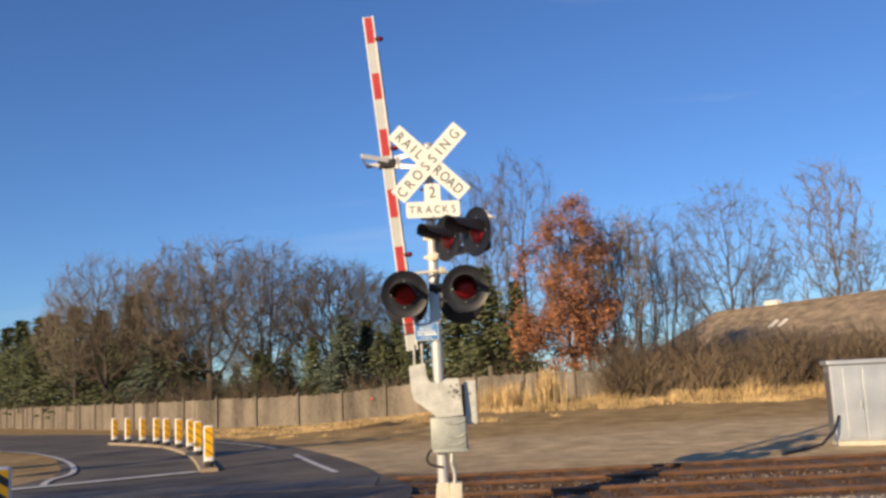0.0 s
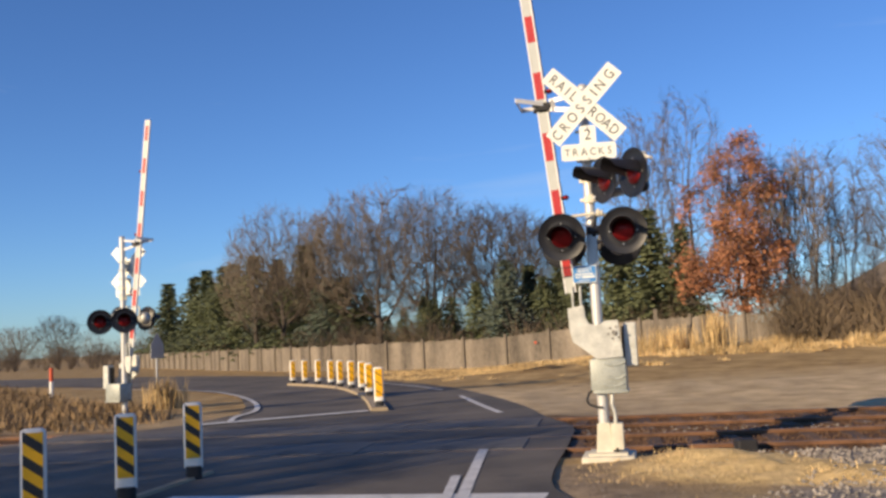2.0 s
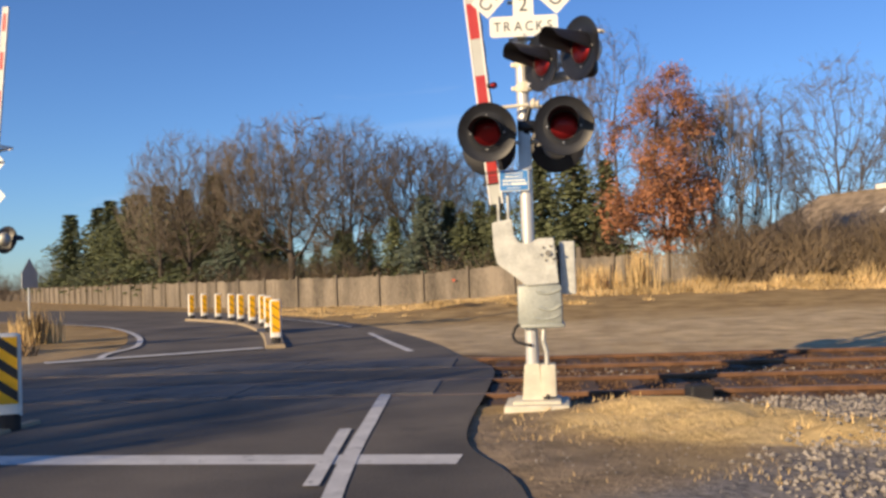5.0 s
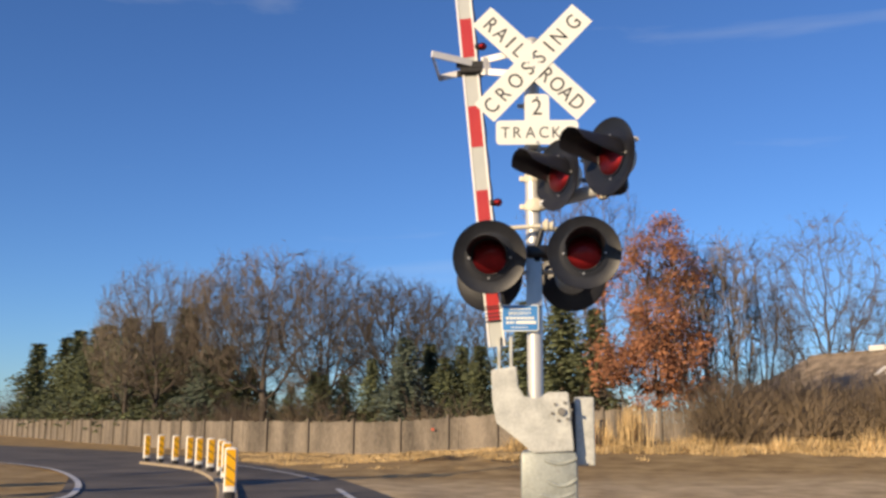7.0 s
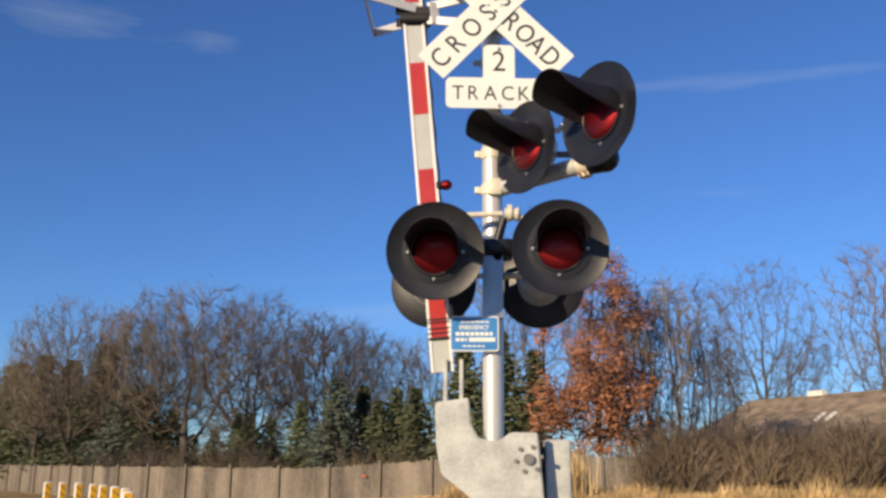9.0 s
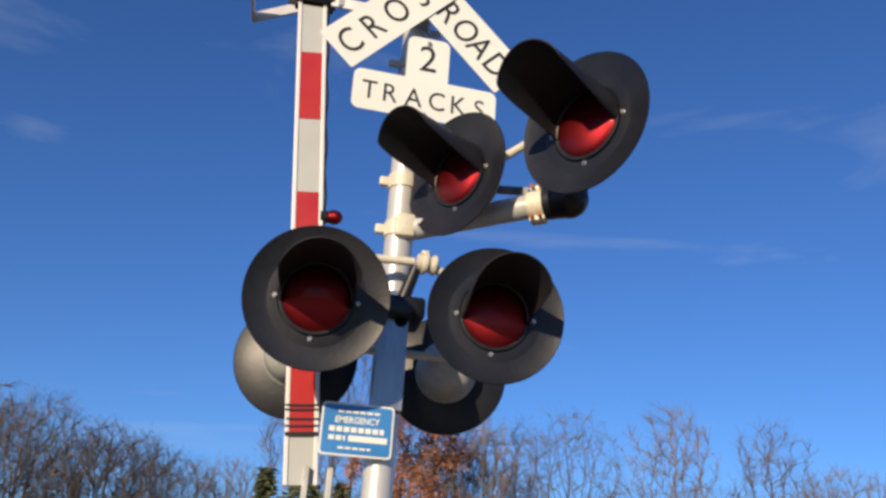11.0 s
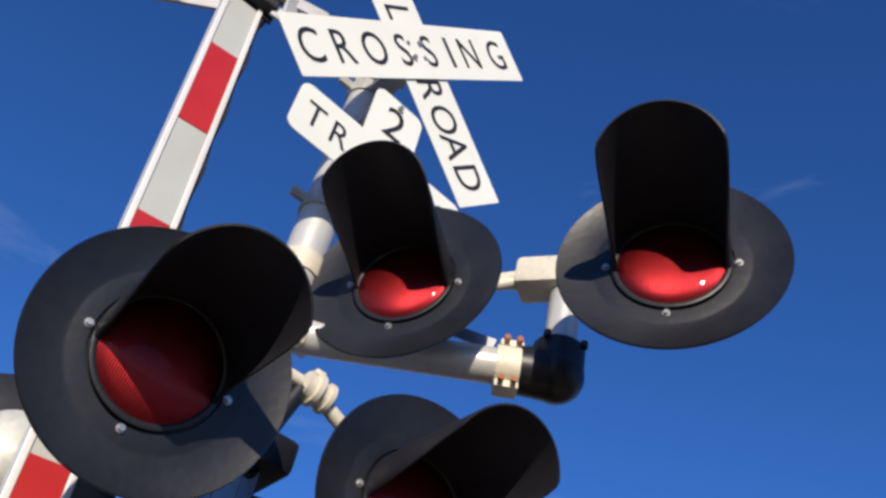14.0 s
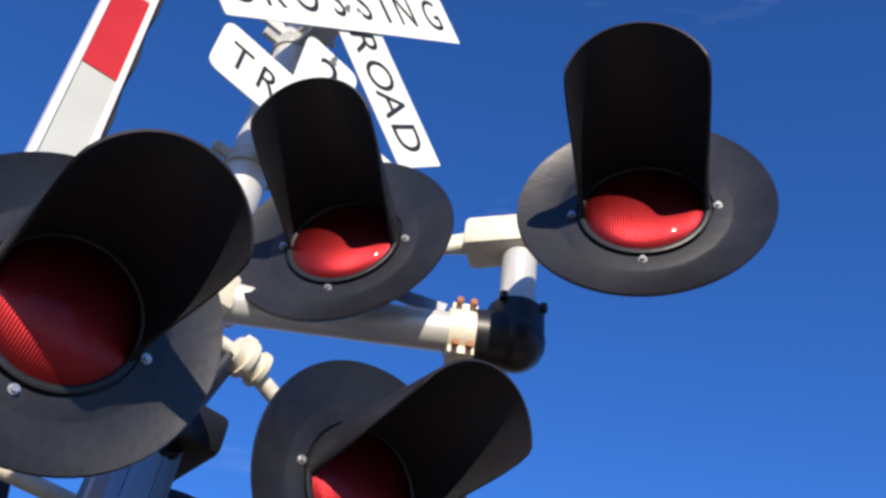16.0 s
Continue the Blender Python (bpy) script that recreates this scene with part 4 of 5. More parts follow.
def build_signal(texts=True, tip=(-0.728, 6.59), back=-8, side=True, drop=0.0):
    sig = thing("crossing_signal", "railroad crossing signal mast with crossbuck, flashing lights and raised gate", "crossing signal")
    build_mast(sig)
    build_mechanism(sig)
    build_gate(sig, tip)
    build_signs(sig, texts, drop)
    # front pair, its crossarm and junction
    put_light(sig, -0.35, -0.405, 2.757, FRONT_TURN, 9)
    put_light(sig, 0.407, -0.315, 2.80, FRONT_TURN, 4)
    bm = bmesh.new()
    tube(bm, (-0.33, -0.19, 3.03), (0.06, -0.15, 3.055), 0.019, seg=12)
    tube(bm, (0.12, -0.145, 3.05), (0.30, -0.13, 2.985), 0.021, seg=12)
    tube(bm, (0.30, -0.13, 2.985), (0.39, -0.12, 2.90), 0.021, seg=12)
    for x, yy, zz in ((-0.33, -0.19, 3.03), (0.39, -0.12, 2.90)):
        tube(bm, (x, yy, zz), (x, yy, 2.76), 0.02, seg=10)
    arm = part("light_crossarm", bm, "cream", sig, "cream painted crossarm pipe", smooth=True)
    bm = bmesh.new()
    tube(bm, (0.075, -0.148, 3.058), (0.165, -0.14, 3.05), 0.040, 0.036, seg=16)
    tube(bm, (0.100, -0.147, 3.057), (0.116, -0.145, 3.056), 0.050, seg=16)
    tube(bm, (0.145, -0.142, 3.054), (0.158, -0.141, 3.053), 0.046, seg=16)
    box(bm, 0.092, 0.124, -0.165, -0.125, 3.095, 3.112, bev=0.004)
    part("crossarm_hub", bm, "cream", arm, smooth=True)
    bm = bmesh.new()
    box(bm, -0.06, 0.13, -0.15, 0.10, 2.80, 2.90, bev=0.02)
    tube(bm, (0.03, -0.10, 2.80), (0.05, 0.12, 2.70), 0.03, seg=12)
    tube(bm, (0.03, -0.12, 2.89), (0.075, -0.14, 3.04), 0.030, 0.026, seg=14)
    part("junction_box", bm, "black", sig, "black junction box at the mast", smooth=True)
    # rear pair
    put_light(sig, -0.40, 0.42, 2.71, 180 + back)
    put_light(sig, 0.33, 0.42, 2.707, 180 + back)
    bm = bmesh.new()
    tube(bm, (-0.39, 0.17, 2.72), (0.33, 0.17, 2.72), 0.02, seg=12)
    tube(bm, (0.04, 0.0, 2.74), (0.04, 0.17, 2.72), 0.03, seg=12)
    part("light_crossarm", bm, "cream", sig, "cream painted crossarm pipe", smooth=True)
    # side pair on the bracket arm
    if side:
        build_side_pair(sig)
    for z in (3.255, 3.50):
        bm = bmesh.new()
        tube(bm, (0, 0, z - 0.035), (0, 0, z + 0.035), 0.073, seg=24)
        for s in (-1, 1):
            box(bm, s * 0.088 - 0.026, s * 0.088 + 0.026, -0.016, 0.016, z - 0.022, z + 0.022, bev=0.006)
        if z < 3.5:
            box(bm, -0.03, 0.06, -0.10, -0.05, 3.20, 3.31, bev=0.012)
        part("mast_clamp", bm, "cream", sig, "cream mast clamp", smooth=True)
    # bright channel sleeve and the blue notice
    bm = bmesh.new()
    plate(bm, [(-0.066, 2.40), (0.062, 2.40), (0.058, 2.93), (-0.060, 2.93)], -0.095, -0.088)
    sleeve = part("channel_sleeve", bm, "alu", sig, "grey aluminium channel on the mast")
    bm = bmesh.new()
    for s in (-1, 1):
        box(bm, s * 0.060 - 0.004, s * 0.060 + 0.004, -0.10, 0.06, 2.40, 2.93)
    for x in (-0.03, 0.03):
        box(bm, x - 0.003, x + 0.003, -0.099, -0.0955, 2.41, 2.92)
    part_each("channel_flange", bm, "alu", sleeve)
    ns = part("notice_plate", plate(bmesh.new(), rounded(-0.268, 0.034, 2.19, 2.408, 0.018), -0.108, -0.104), "signwhite", sig, "small blue notice plate with a white border")
    part("notice_field", plate(bmesh.new(), rounded(-0.260, 0.026, 2.198, 2.400, 0.014), -0.110, -0.1082), "signblue", ns, "blue notice field")
    bm = bmesh.new()
    if texts:
        for z, x0, x1, h in ((2.372, -0.20, -0.02, 0.010), (2.298, -0.232, 0.0, 0.022), (2.262, -0.232, -0.16, 0.020), (2.222, -0.19, -0.05, 0.009)):
            x = x0
            while x < x1:
                w = min(x1 - x, 0.030)
                box(bm, x, x + w * 0.8, -0.1122, -0.1105, z - h / 2, z + h / 2)
                x += w
        box(bm, -0.15, 0.012, -0.1122, -0.1105, 2.25, 2.275)
    part_each("notice_bar", bm, "signwhite", ns, "white bar of small print")
    ob = part("notice_word", letters("EMERGENCY", 0.038, 0.0008, 0.85), "signwhite", ns, "white word EMERGENCY", at=pose(-0.117, -0.1115, 2.338))
    return sig


FRONT_TURN, SIDE_TURN, SIDE_TILT, SIGN_YAW = -1, -54.5, 0, 4.0
signal = build_signal()


# ---------- trees ----------
def bare_tree(seed, h, wide, low=0.28, stems=1, count=1500, flare=1.0, tip=0.0125, step_len=0.42, cone=0.0):
    """A leafless tree grown towards points scattered through its crown. Returns the wood, the twigs and the twig tips."""
    rng = np.random.default_rng(seed)
    pts = []
    while len(pts) < count:
        q = rng.uniform(-1, 1, 3)
        n = noise.noise(Vector((q[0] * 1.9 + seed, q[1] * 1.9, q[2] * 1.9)))
        r = math.sqrt(q[0] ** 2 + q[1] ** 2 + (q[2] if q[2] > 0 else q[2] * 0.9) ** 2)
        u = (q[2] + 1) / 2
        k = 1 + 0.32 * n
        if r > k or (r < 0.35 and rng.random() < 0.6):
            continue
        width = wide * (1 - cone * u) * (flare + (1 - flare) * u)
        pts.append((q[0] * width, q[1] * width, h * (low + (0.99 - low) * u)))
    att = np.array(pts)
    node, parent = [], []
    for k in range(stems):
        a = 6.283 * k / stems + rng.uniform(-0.5, 0.5)
        lean = np.array((math.cos(a), math.sin(a), 0)) * (0.3 if stems > 1 else 0.03)
        p = np.array((0.0, 0.0, -0.2)) + lean * (0.6 if stems > 1 else 0)
        prev = -1
        while p[2] < h * (low * (0.9 if stems == 1 else 1.3) + 0.03):
            node.append(p.copy())
            parent.append(prev)
            prev = len(node) - 1
            d = np.array((0, 0, 1.0)) + lean + rng.normal(0, 0.07, 3)
            p = p + step_len * d / np.linalg.norm(d)
    pos = np.array(node)
    head = np.array([pos[i] - pos[max(parent[i], 0)] if parent[i] >= 0 else np.array((0, 0, 1.0)) for i in range(len(pos))])
    head /= np.maximum(np.linalg.norm(head, axis=1), 1e-6)[:, None]
    d = np.linalg.norm(att[:, None] - pos[None], axis=2)
    near, dist = d.argmin(1), d.min(1)
    alive = np.ones(len(att), bool)
    for _ in range(70):
        live = np.nonzero(alive)[0]
        if not len(live):
            break
        pull = att[live] - pos[near[live]]
        pull /= np.maximum(np.linalg.norm(pull, axis=1), 1e-6)[:, None]
        back = ((pull * head[near[live]]).sum(1) < -0.1) & (rng.random(len(live)) < 0.5)
        alive[live[back]] = False
        ids, inv = np.unique(near[live], return_inverse=True)
        way = np.zeros((len(ids), 3))
        np.add.at(way, inv, pull)
        way /= np.maximum(np.linalg.norm(way, axis=1), 1e-6)[:, None]
        way += 0.35 * head[ids] + rng.normal(0, 0.16, way.shape) + np.array((0, 0, 0.14))
        way /= np.maximum(np.linalg.norm(way, axis=1), 1e-6)[:, None]
        head = np.vstack([head, way])
        fresh = pos[ids] + way * step_len
        base = len(pos)
        pos = np.vstack([pos, fresh])
        parent.extend(int(i) for i in ids)
        d = np.linalg.norm(att[live][:, None] - fresh[None], axis=2)
        m, mi = d.min(1), d.argmin(1)
        better = m < dist[live]
        dist[live[better]] = m[better]
        near[live[better]] = base + mi[better]
        alive[live[dist[live] < 0.6]] = False
        stuck = ~better & (rng.random(len(live)) < 0.35)
        alive[live[stuck]] = False
    n = len(pos)
    load = np.zeros(n)
    kids = np.zeros(n, int)
    for i in range(n - 1, -1, -1):
        if kids[i] == 0:
            load[i] = tip ** 1.82
        if parent[i] >= 0:
            load[parent[i]] += load[i]
            kids[parent[i]] += 1
    rad = load ** (1 / 1.82)
    wood, twig, tips = ([], []), ([], []), []
    P = [Vector(p) for p in pos]
    for i in range(n):
        j = parent[i]
        if j >= 0:
            big = rad[i] > 0.032
            r0 = min(rad[j], rad[i] * 1.35)
            tube_path(*(wood if big else twig), [P[j], P[i]], [r0, rad[i]], 7 if rad[i] > 0.12 else (5 if rad[i] > 0.05 else 3))
        if rad[i] < 0.036 and j >= 0:
            d0 = (P[i] - P[j]).normalized()
            tips.append((P[i], d0))
            for k in range(6 if kids[i] == 0 else 3):
                e = (d0 + Vector(rng.uniform(-1, 1, 3)) * 0.9 + Vector((0, 0, 0.3))).normalized()
                q = P[i].lerp(P[j], rng.random())
                for sub in range(3):
                    if sub:
                        e2 = (e + Vector(rng.uniform(-1, 1, 3)) * 0.8).normalized()
                        q2, ln, w = q + e * rng.uniform(0.2, 0.8), rng.uniform(0.2, 0.55), 0.011
                    else:
                        e2, q2, ln, w = e, q, rng.uniform(0.5, 1.0), 0.016
                    o = e2.orthogonal().normalized() * w
                    t = q2 + e2 * ln
                    b0 = len(twig[0])
                    twig[0].extend([tuple(q2 - o), tuple(q2 + o), tuple(t)])
                    twig[1].append((b0, b0 + 1, b0 + 2))
    return wood, twig, tips


def leaf_cloud(points, seed, count, size, spread):
    rnd = random.Random(seed)
    verts, faces = [], []
    for k in range(count):
        p, d = points[rnd.randrange(len(points))]
        c = p + Vector((rnd.gauss(0, spread), rnd.gauss(0, spread), rnd.gauss(0, spread * 0.8)))
        a = Vector((rnd.uniform(-1, 1), rnd.uniform(-1, 1), rnd.uniform(-1, 1))).normalized()
        b = a.orthogonal().normalized()
        s = size * rnd.uniform(0.6, 1.4)
        i = len(verts)
        for q in (c - a * s, c + b * s * 0.55, c + a * s, c - b * s * 0.55):
            verts.append(tuple(q))
        faces.append((i, i + 1, i + 2, i + 3))
    return verts, faces


def conifer_mesh(seed, h, base, ragged=0.25):
    rnd = random.Random(seed)
    tv, tf, nv, nf = [], [], [], []
    tube_path(tv, tf, [Vector((0, 0, -0.2)), Vector((0, 0, h * 0.5)), Vector((0, 0, h))], [0.022 * h, 0.013 * h, 0.01], 7)
    z = 0.02 * h
    while z < h * 0.985:
        f = z / h
        reach = base * (1 - f) ** 0.85 * (0.75 + 0.25 * math.sin(z * 2.3 + seed))
        n = max(6, int(16 * (1 - f)) + 5)
        for k in range(n):
            a = 6.283 * k / n + rnd.uniform(-0.4, 0.4)
            L = reach * rnd.uniform(1 - ragged * 1.6, 1 + ragged * 0.6) + 0.08
            out = Vector((math.cos(a), math.sin(a), 0))
            side = Vector((-math.sin(a), math.cos(a), 0))
            m = max(3, int(L / 0.20))
            for j in range(m):
                t = (j + rnd.random()) / m
                c = out * (L * t) + Vector((0, 0, z - 0.22 * L * t * t + rnd.uniform(-0.10, 0.10)))
                w = rnd.uniform(0.20, 0.42) * (0.65 + 0.35 * (1 - t))
                for sgn in (-1, 1):
                    tip = c + side * (sgn * w * rnd.uniform(0.7, 1.3)) + out * (w * rnd.uniform(0.3, 0.9)) + Vector((0, 0, rnd.uniform(-0.16, 0.07)))
                    i = len(nv)
                    for q in (c - out * 0.06, c + out * 0.07 + Vector((0, 0, 0.06)), tip, c - Vector((0, 0, 0.07))):
                        nv.append(tuple(q))
                    nf.append((i, i + 1, i + 2))
                    nf.append((i, i + 2, i + 3))
        z += (0.20 + 0.10 * (1 - f)) * rnd.uniform(0.8, 1.2)
    return (tv, tf), (nv, nf)


TREE_MESH = {}


def make_bare(key, seed, **k):
    wood, twig, tips = bare_tree(seed, **k)
    TREE_MESH[key] = (quick_mesh("trunk", *wood, "bark", True), quick_mesh("crown", *twig, "twig"), tips, k["h"])


make_bare("oak_a", 3, h=11.5, wide=4.3, low=0.27, count=2100)
make_bare("oak_b", 8, h=11.5, wide=4.7, low=0.24, count=2300)
make_bare("oak_c", 15, h=11.5, wide=4.0, low=0.30, count=1900)
make_bare("tall", 21, h=14.0, wide=2.4, low=0.2, count=1000)
make_bare("vase", 27, h=14.0, wide=4.4, low=0.2, stems=3, count=1700, flare=0.3)
make_bare("thicket", 33, h=9.0, wide=2.0, low=0.12, stems=4, count=900)


def place_tree(key, x, y, h, rz, label, name="bare_tree", wide=1.0, group=""):
    h *= 0.99
    wood, twig, tips, h0 = TREE_MESH[key]
    t = thing(name, label, "tree", group=group, at=pose(x, y, height(x, y) - 0.1, rz=rz))
    s = h / h0
    for nm, me in (("trunk", wood), ("crown", twig)):
        ob = new(nm, me)
        ob.parent = t
        ob.scale = (s * wide, s * wide, s)
    return t


GROVE = "leafless trees behind the fence"
rt = random.Random(77)
# crown places and heights fitted to the tree line in the camera's view
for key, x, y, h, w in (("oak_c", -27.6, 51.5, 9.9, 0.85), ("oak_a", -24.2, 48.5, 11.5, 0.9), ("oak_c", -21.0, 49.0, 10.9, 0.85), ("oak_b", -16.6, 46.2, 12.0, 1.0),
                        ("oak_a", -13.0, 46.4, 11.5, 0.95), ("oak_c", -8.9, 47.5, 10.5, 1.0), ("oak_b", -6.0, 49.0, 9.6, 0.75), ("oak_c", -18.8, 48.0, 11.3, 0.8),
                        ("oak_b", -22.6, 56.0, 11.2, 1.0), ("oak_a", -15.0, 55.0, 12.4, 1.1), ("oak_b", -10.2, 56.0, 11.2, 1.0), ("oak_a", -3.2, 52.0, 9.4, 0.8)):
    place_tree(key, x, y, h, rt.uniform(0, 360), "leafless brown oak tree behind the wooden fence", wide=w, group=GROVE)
for key, x, y, h in (("tall", 3.3, 47, 16.0), ("tall", 0.8, 48, 15.2), ("tall", 6.2, 44, 12.0)):
    place_tree(key, x, y, h, rt.uniform(0, 360), "tall leafless tree standing behind the russet oak", group="tall bare trees")
for key, x, y, h, w in (("thicket", 8.0, 36.0, 9.5, 0.95), ("thicket", 9.7, 37.5, 9.9, 1.0), ("thicket", 6.9, 37.5, 9.6, 1.0), ("thicket", 11.4, 41, 8.4, 1.0), ("thicket", 8.9, 40, 9.4, 1.1)):
    place_tree(key, x, y, h, rt.uniform(0, 360), "many-stemmed leafless tree at the edge of the brush", wide=w, group="many-stemmed bare trees")
for key, x, y, h, w in (("oak_b", 20.9, 64, 17.0, 0.72), ("tall", 29.2, 64, 18.2, 1.15), ("tall", 18.0, 64, 11.5, 0.9), ("tall", 37.5, 64, 17.5, 1.2), ("vase", 25.0, 68, 12.0, 1.0),
                        ("oak_c", 33.5, 68, 13.0, 1.0), ("oak_a", 43.0, 62, 14.0, 1.0)):
    place_tree(key, x, y, h, rt.uniform(0, 360), "tall leafless tree standing behind the brown-roofed house", wide=w, group="bare trees behind the house")
for key, x, y, h, w in (("oak_a", -86, 112, 8, 1.3), ("oak_c", -98, 118, 7, 1.5), ("oak_b", -74, 118, 6.5, 1.5), ("oak_a", -112, 120, 7.5, 1.5), ("oak_b", -66, 110, 6.5, 1.4), ("oak_c", -58, 118, 6, 1.5), ("oak_a", -50, 112, 6, 1.5), ("thicket", -62, 84, 5.5, 1.1)):
    place_tree(key, x, y, h, rt.uniform(0, 360), "distant leafless tree on the flat horizon", wide=w, group="distant trees")
# unseen roadside trees behind the start of the walk, added to shade the asphalt
for key, x, y, h in (("oak_b", -18.2, -18.0, 9.0), ("tall", -16.6, -15.6, 8.5), ("oak_a", -24.5, -22.6, 11.0), ("tall", -22.6, -17.5, 9.5), ("tall", -16.3, -18.6, 9.0), ("thicket", -18.4, -20.8, 8.5), ("oak_a", -24.6, -26.8, 11.0)):
    place_tree(key, x, y, h, rt.uniform(0, 360), "unseen leafless tree beside the road, added to shade the asphalt", group="roadside trees")

for i, (seed, h, base, mat) in enumerate(((4, 7.0, 2.7, "needle"), (9, 7.0, 3.1, "needle"), (13, 7.0, 2.9, "needleblue"))):
    trunk, needles = conifer_mesh(seed, h, base)
    TREE_MESH["conifer%d" % i] = (quick_mesh("trunk", *trunk, "bark", True), quick_mesh("crown", *needles, mat), None, h)


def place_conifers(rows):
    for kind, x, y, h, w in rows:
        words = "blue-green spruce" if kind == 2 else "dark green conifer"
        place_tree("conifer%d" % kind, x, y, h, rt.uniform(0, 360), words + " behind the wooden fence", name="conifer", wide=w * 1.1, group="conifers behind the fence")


# the dense stand at the bend, pushed back along the view ray, heights scaled to suit
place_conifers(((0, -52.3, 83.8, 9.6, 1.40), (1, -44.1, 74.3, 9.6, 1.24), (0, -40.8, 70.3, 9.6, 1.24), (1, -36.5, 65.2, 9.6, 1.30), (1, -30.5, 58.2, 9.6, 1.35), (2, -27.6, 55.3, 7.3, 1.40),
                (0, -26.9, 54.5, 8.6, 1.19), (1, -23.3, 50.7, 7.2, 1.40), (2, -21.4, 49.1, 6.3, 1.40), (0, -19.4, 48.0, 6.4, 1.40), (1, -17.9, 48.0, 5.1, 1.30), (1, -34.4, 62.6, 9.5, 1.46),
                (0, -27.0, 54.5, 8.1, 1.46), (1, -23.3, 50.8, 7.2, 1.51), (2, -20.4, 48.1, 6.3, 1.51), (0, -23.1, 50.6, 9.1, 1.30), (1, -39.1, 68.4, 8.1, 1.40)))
# the loose row along the fence, placed to fit the camera's view
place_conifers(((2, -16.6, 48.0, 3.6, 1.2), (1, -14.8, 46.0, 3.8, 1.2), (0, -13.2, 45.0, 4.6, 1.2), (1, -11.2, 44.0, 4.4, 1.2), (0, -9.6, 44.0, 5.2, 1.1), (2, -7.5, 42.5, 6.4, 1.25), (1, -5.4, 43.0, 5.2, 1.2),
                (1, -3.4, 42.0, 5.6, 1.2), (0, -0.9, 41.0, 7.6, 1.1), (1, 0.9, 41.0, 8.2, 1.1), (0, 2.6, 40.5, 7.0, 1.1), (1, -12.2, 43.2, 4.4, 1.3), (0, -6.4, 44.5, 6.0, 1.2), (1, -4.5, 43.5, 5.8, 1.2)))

# the oak that keeps its dead leaves
wood, twig, tips = bare_tree(42, h=10.9, wide=3.5, low=0.05, count=1500, cone=0.30)
oak = thing("russet_oak", "oak tree holding its rust-brown dead leaves", "tree", at=pose(5.1, 35.2, 0.15, rz=40))
for nm, me in (("trunk", quick_mesh("trunk", *wood, "bark", True)), ("crown", quick_mesh("crown", *twig, "twig"))):
    new(nm, me).parent = oak
rk = random.Random(6)
keep = [t for t in tips if noise.noise(t[0] * 0.6) > -0.04]
ob = new("leaves", quick_mesh("leaves", *leaf_cloud(keep, 3, 27000, 0.085, 0.27), "oakleaf"))
ob.parent = oak
tagged(ob, "rust-brown dead leaves")
for o in oak.children:
    o.scale = (0.92, 0.9, 1)

# ---------- fence ----------
FENCE = [(-62, 90), (-44.8, 70), (-33.5, 56.5), (-25.4, 47.6), (-19.5, 42.2), (-13.8, 38.5), (-5.1, 36.2), (2.6, 33.8), (9, 33.0)]
fp = smooth_line(FENCE, 40)
dist = [0.0]
for a, b in zip(fp, fp[1:]):
    dist.append(dist[-1] + (b - a).length)


def along_fence(s):
    i = min(max(int(np.searchsorted(dist, s)) - 1, 0), len(fp) - 2)
    t = (s - dist[i]) / (dist[i + 1] - dist[i])
    return fp[i].lerp(fp[i + 1], t), (fp[i + 1] - fp[i]).normalized()


fence = thing("fence", "long weathered grey-brown wooden board fence", "fence", kind="structure")
rf = random.Random(12)
bm_post = mesh_of("fence_post", boxm(-0.06, 0.06, -0.06, 0.06, -0.2, 1.66, bev=0.012), "post")
s, bay = 0.0, 2.44
while s < dist[-1] - bay:
    bm = bmesh.new()
    verts, faces = [], []
    q = s + 0.02
    while q < s + bay:
        p, d = along_fence(q)
        nn = Vector((d.y, -d.x))
        z = height(p.x, p.y)
        hgt = 1.52 + rf.uniform(-0.035, 0.035)
        w, o = 0.132 + rf.uniform(-0.006, 0.004), rf.uniform(-0.006, 0.006)
        i = len(verts)
        for dz in (-0.05, hgt - 0.03, hgt):
            ww = w if dz < hgt else w * 0.7
            for e, f in ((0, 0), (1, 0), (1, 1), (0, 1)):
                c = p + d * ((e - 0.5) * ww) + nn * (0.03 + o + f * 0.018)
                verts.append((c.x, c.y, z + dz))
        for k in range(2):
            for j in range(4):
                faces.append((i + k * 4 + j, i + k * 4 + (j + 1) % 4, i + k * 4 + 4 + (j + 1) % 4, i + k * 4 + 4 + j))
        faces.append((i + 8, i + 9, i + 10, i + 11))
        q += 0.145
    ob = new("fence_panel", quick_mesh("fence_panel", verts, faces, "fence"))
    ob.parent = fence
    p, d = along_fence(s)
    ob = new("fence_post", bm_post)
    ob.parent = fence
    ob.matrix_basis = pose(p.x + d.y * 0.09, p.y - d.x * 0.09, height(p.x, p.y), rz=math.degrees(math.atan2(d.y, d.x)))
    s += bay
# small red tag and a pale post by the brush
tagged(part("fence_tag", boxm(-0.07, 0.07, -0.01, 0.01, 0, 0.10, bev=0.004), "orange", None, at=pose(-5.2, 35.98, 1.05)), "small red tag nailed to the fence", "sign")
tagged(part("brush_post", boxm(-0.09, 0.09, -0.09, 0.09, -0.1, 1.9, bev=0.02), "post", None, at=pose(0.9, 31.5, 0.5)), "pale wooden post standing in the weeds", "post")


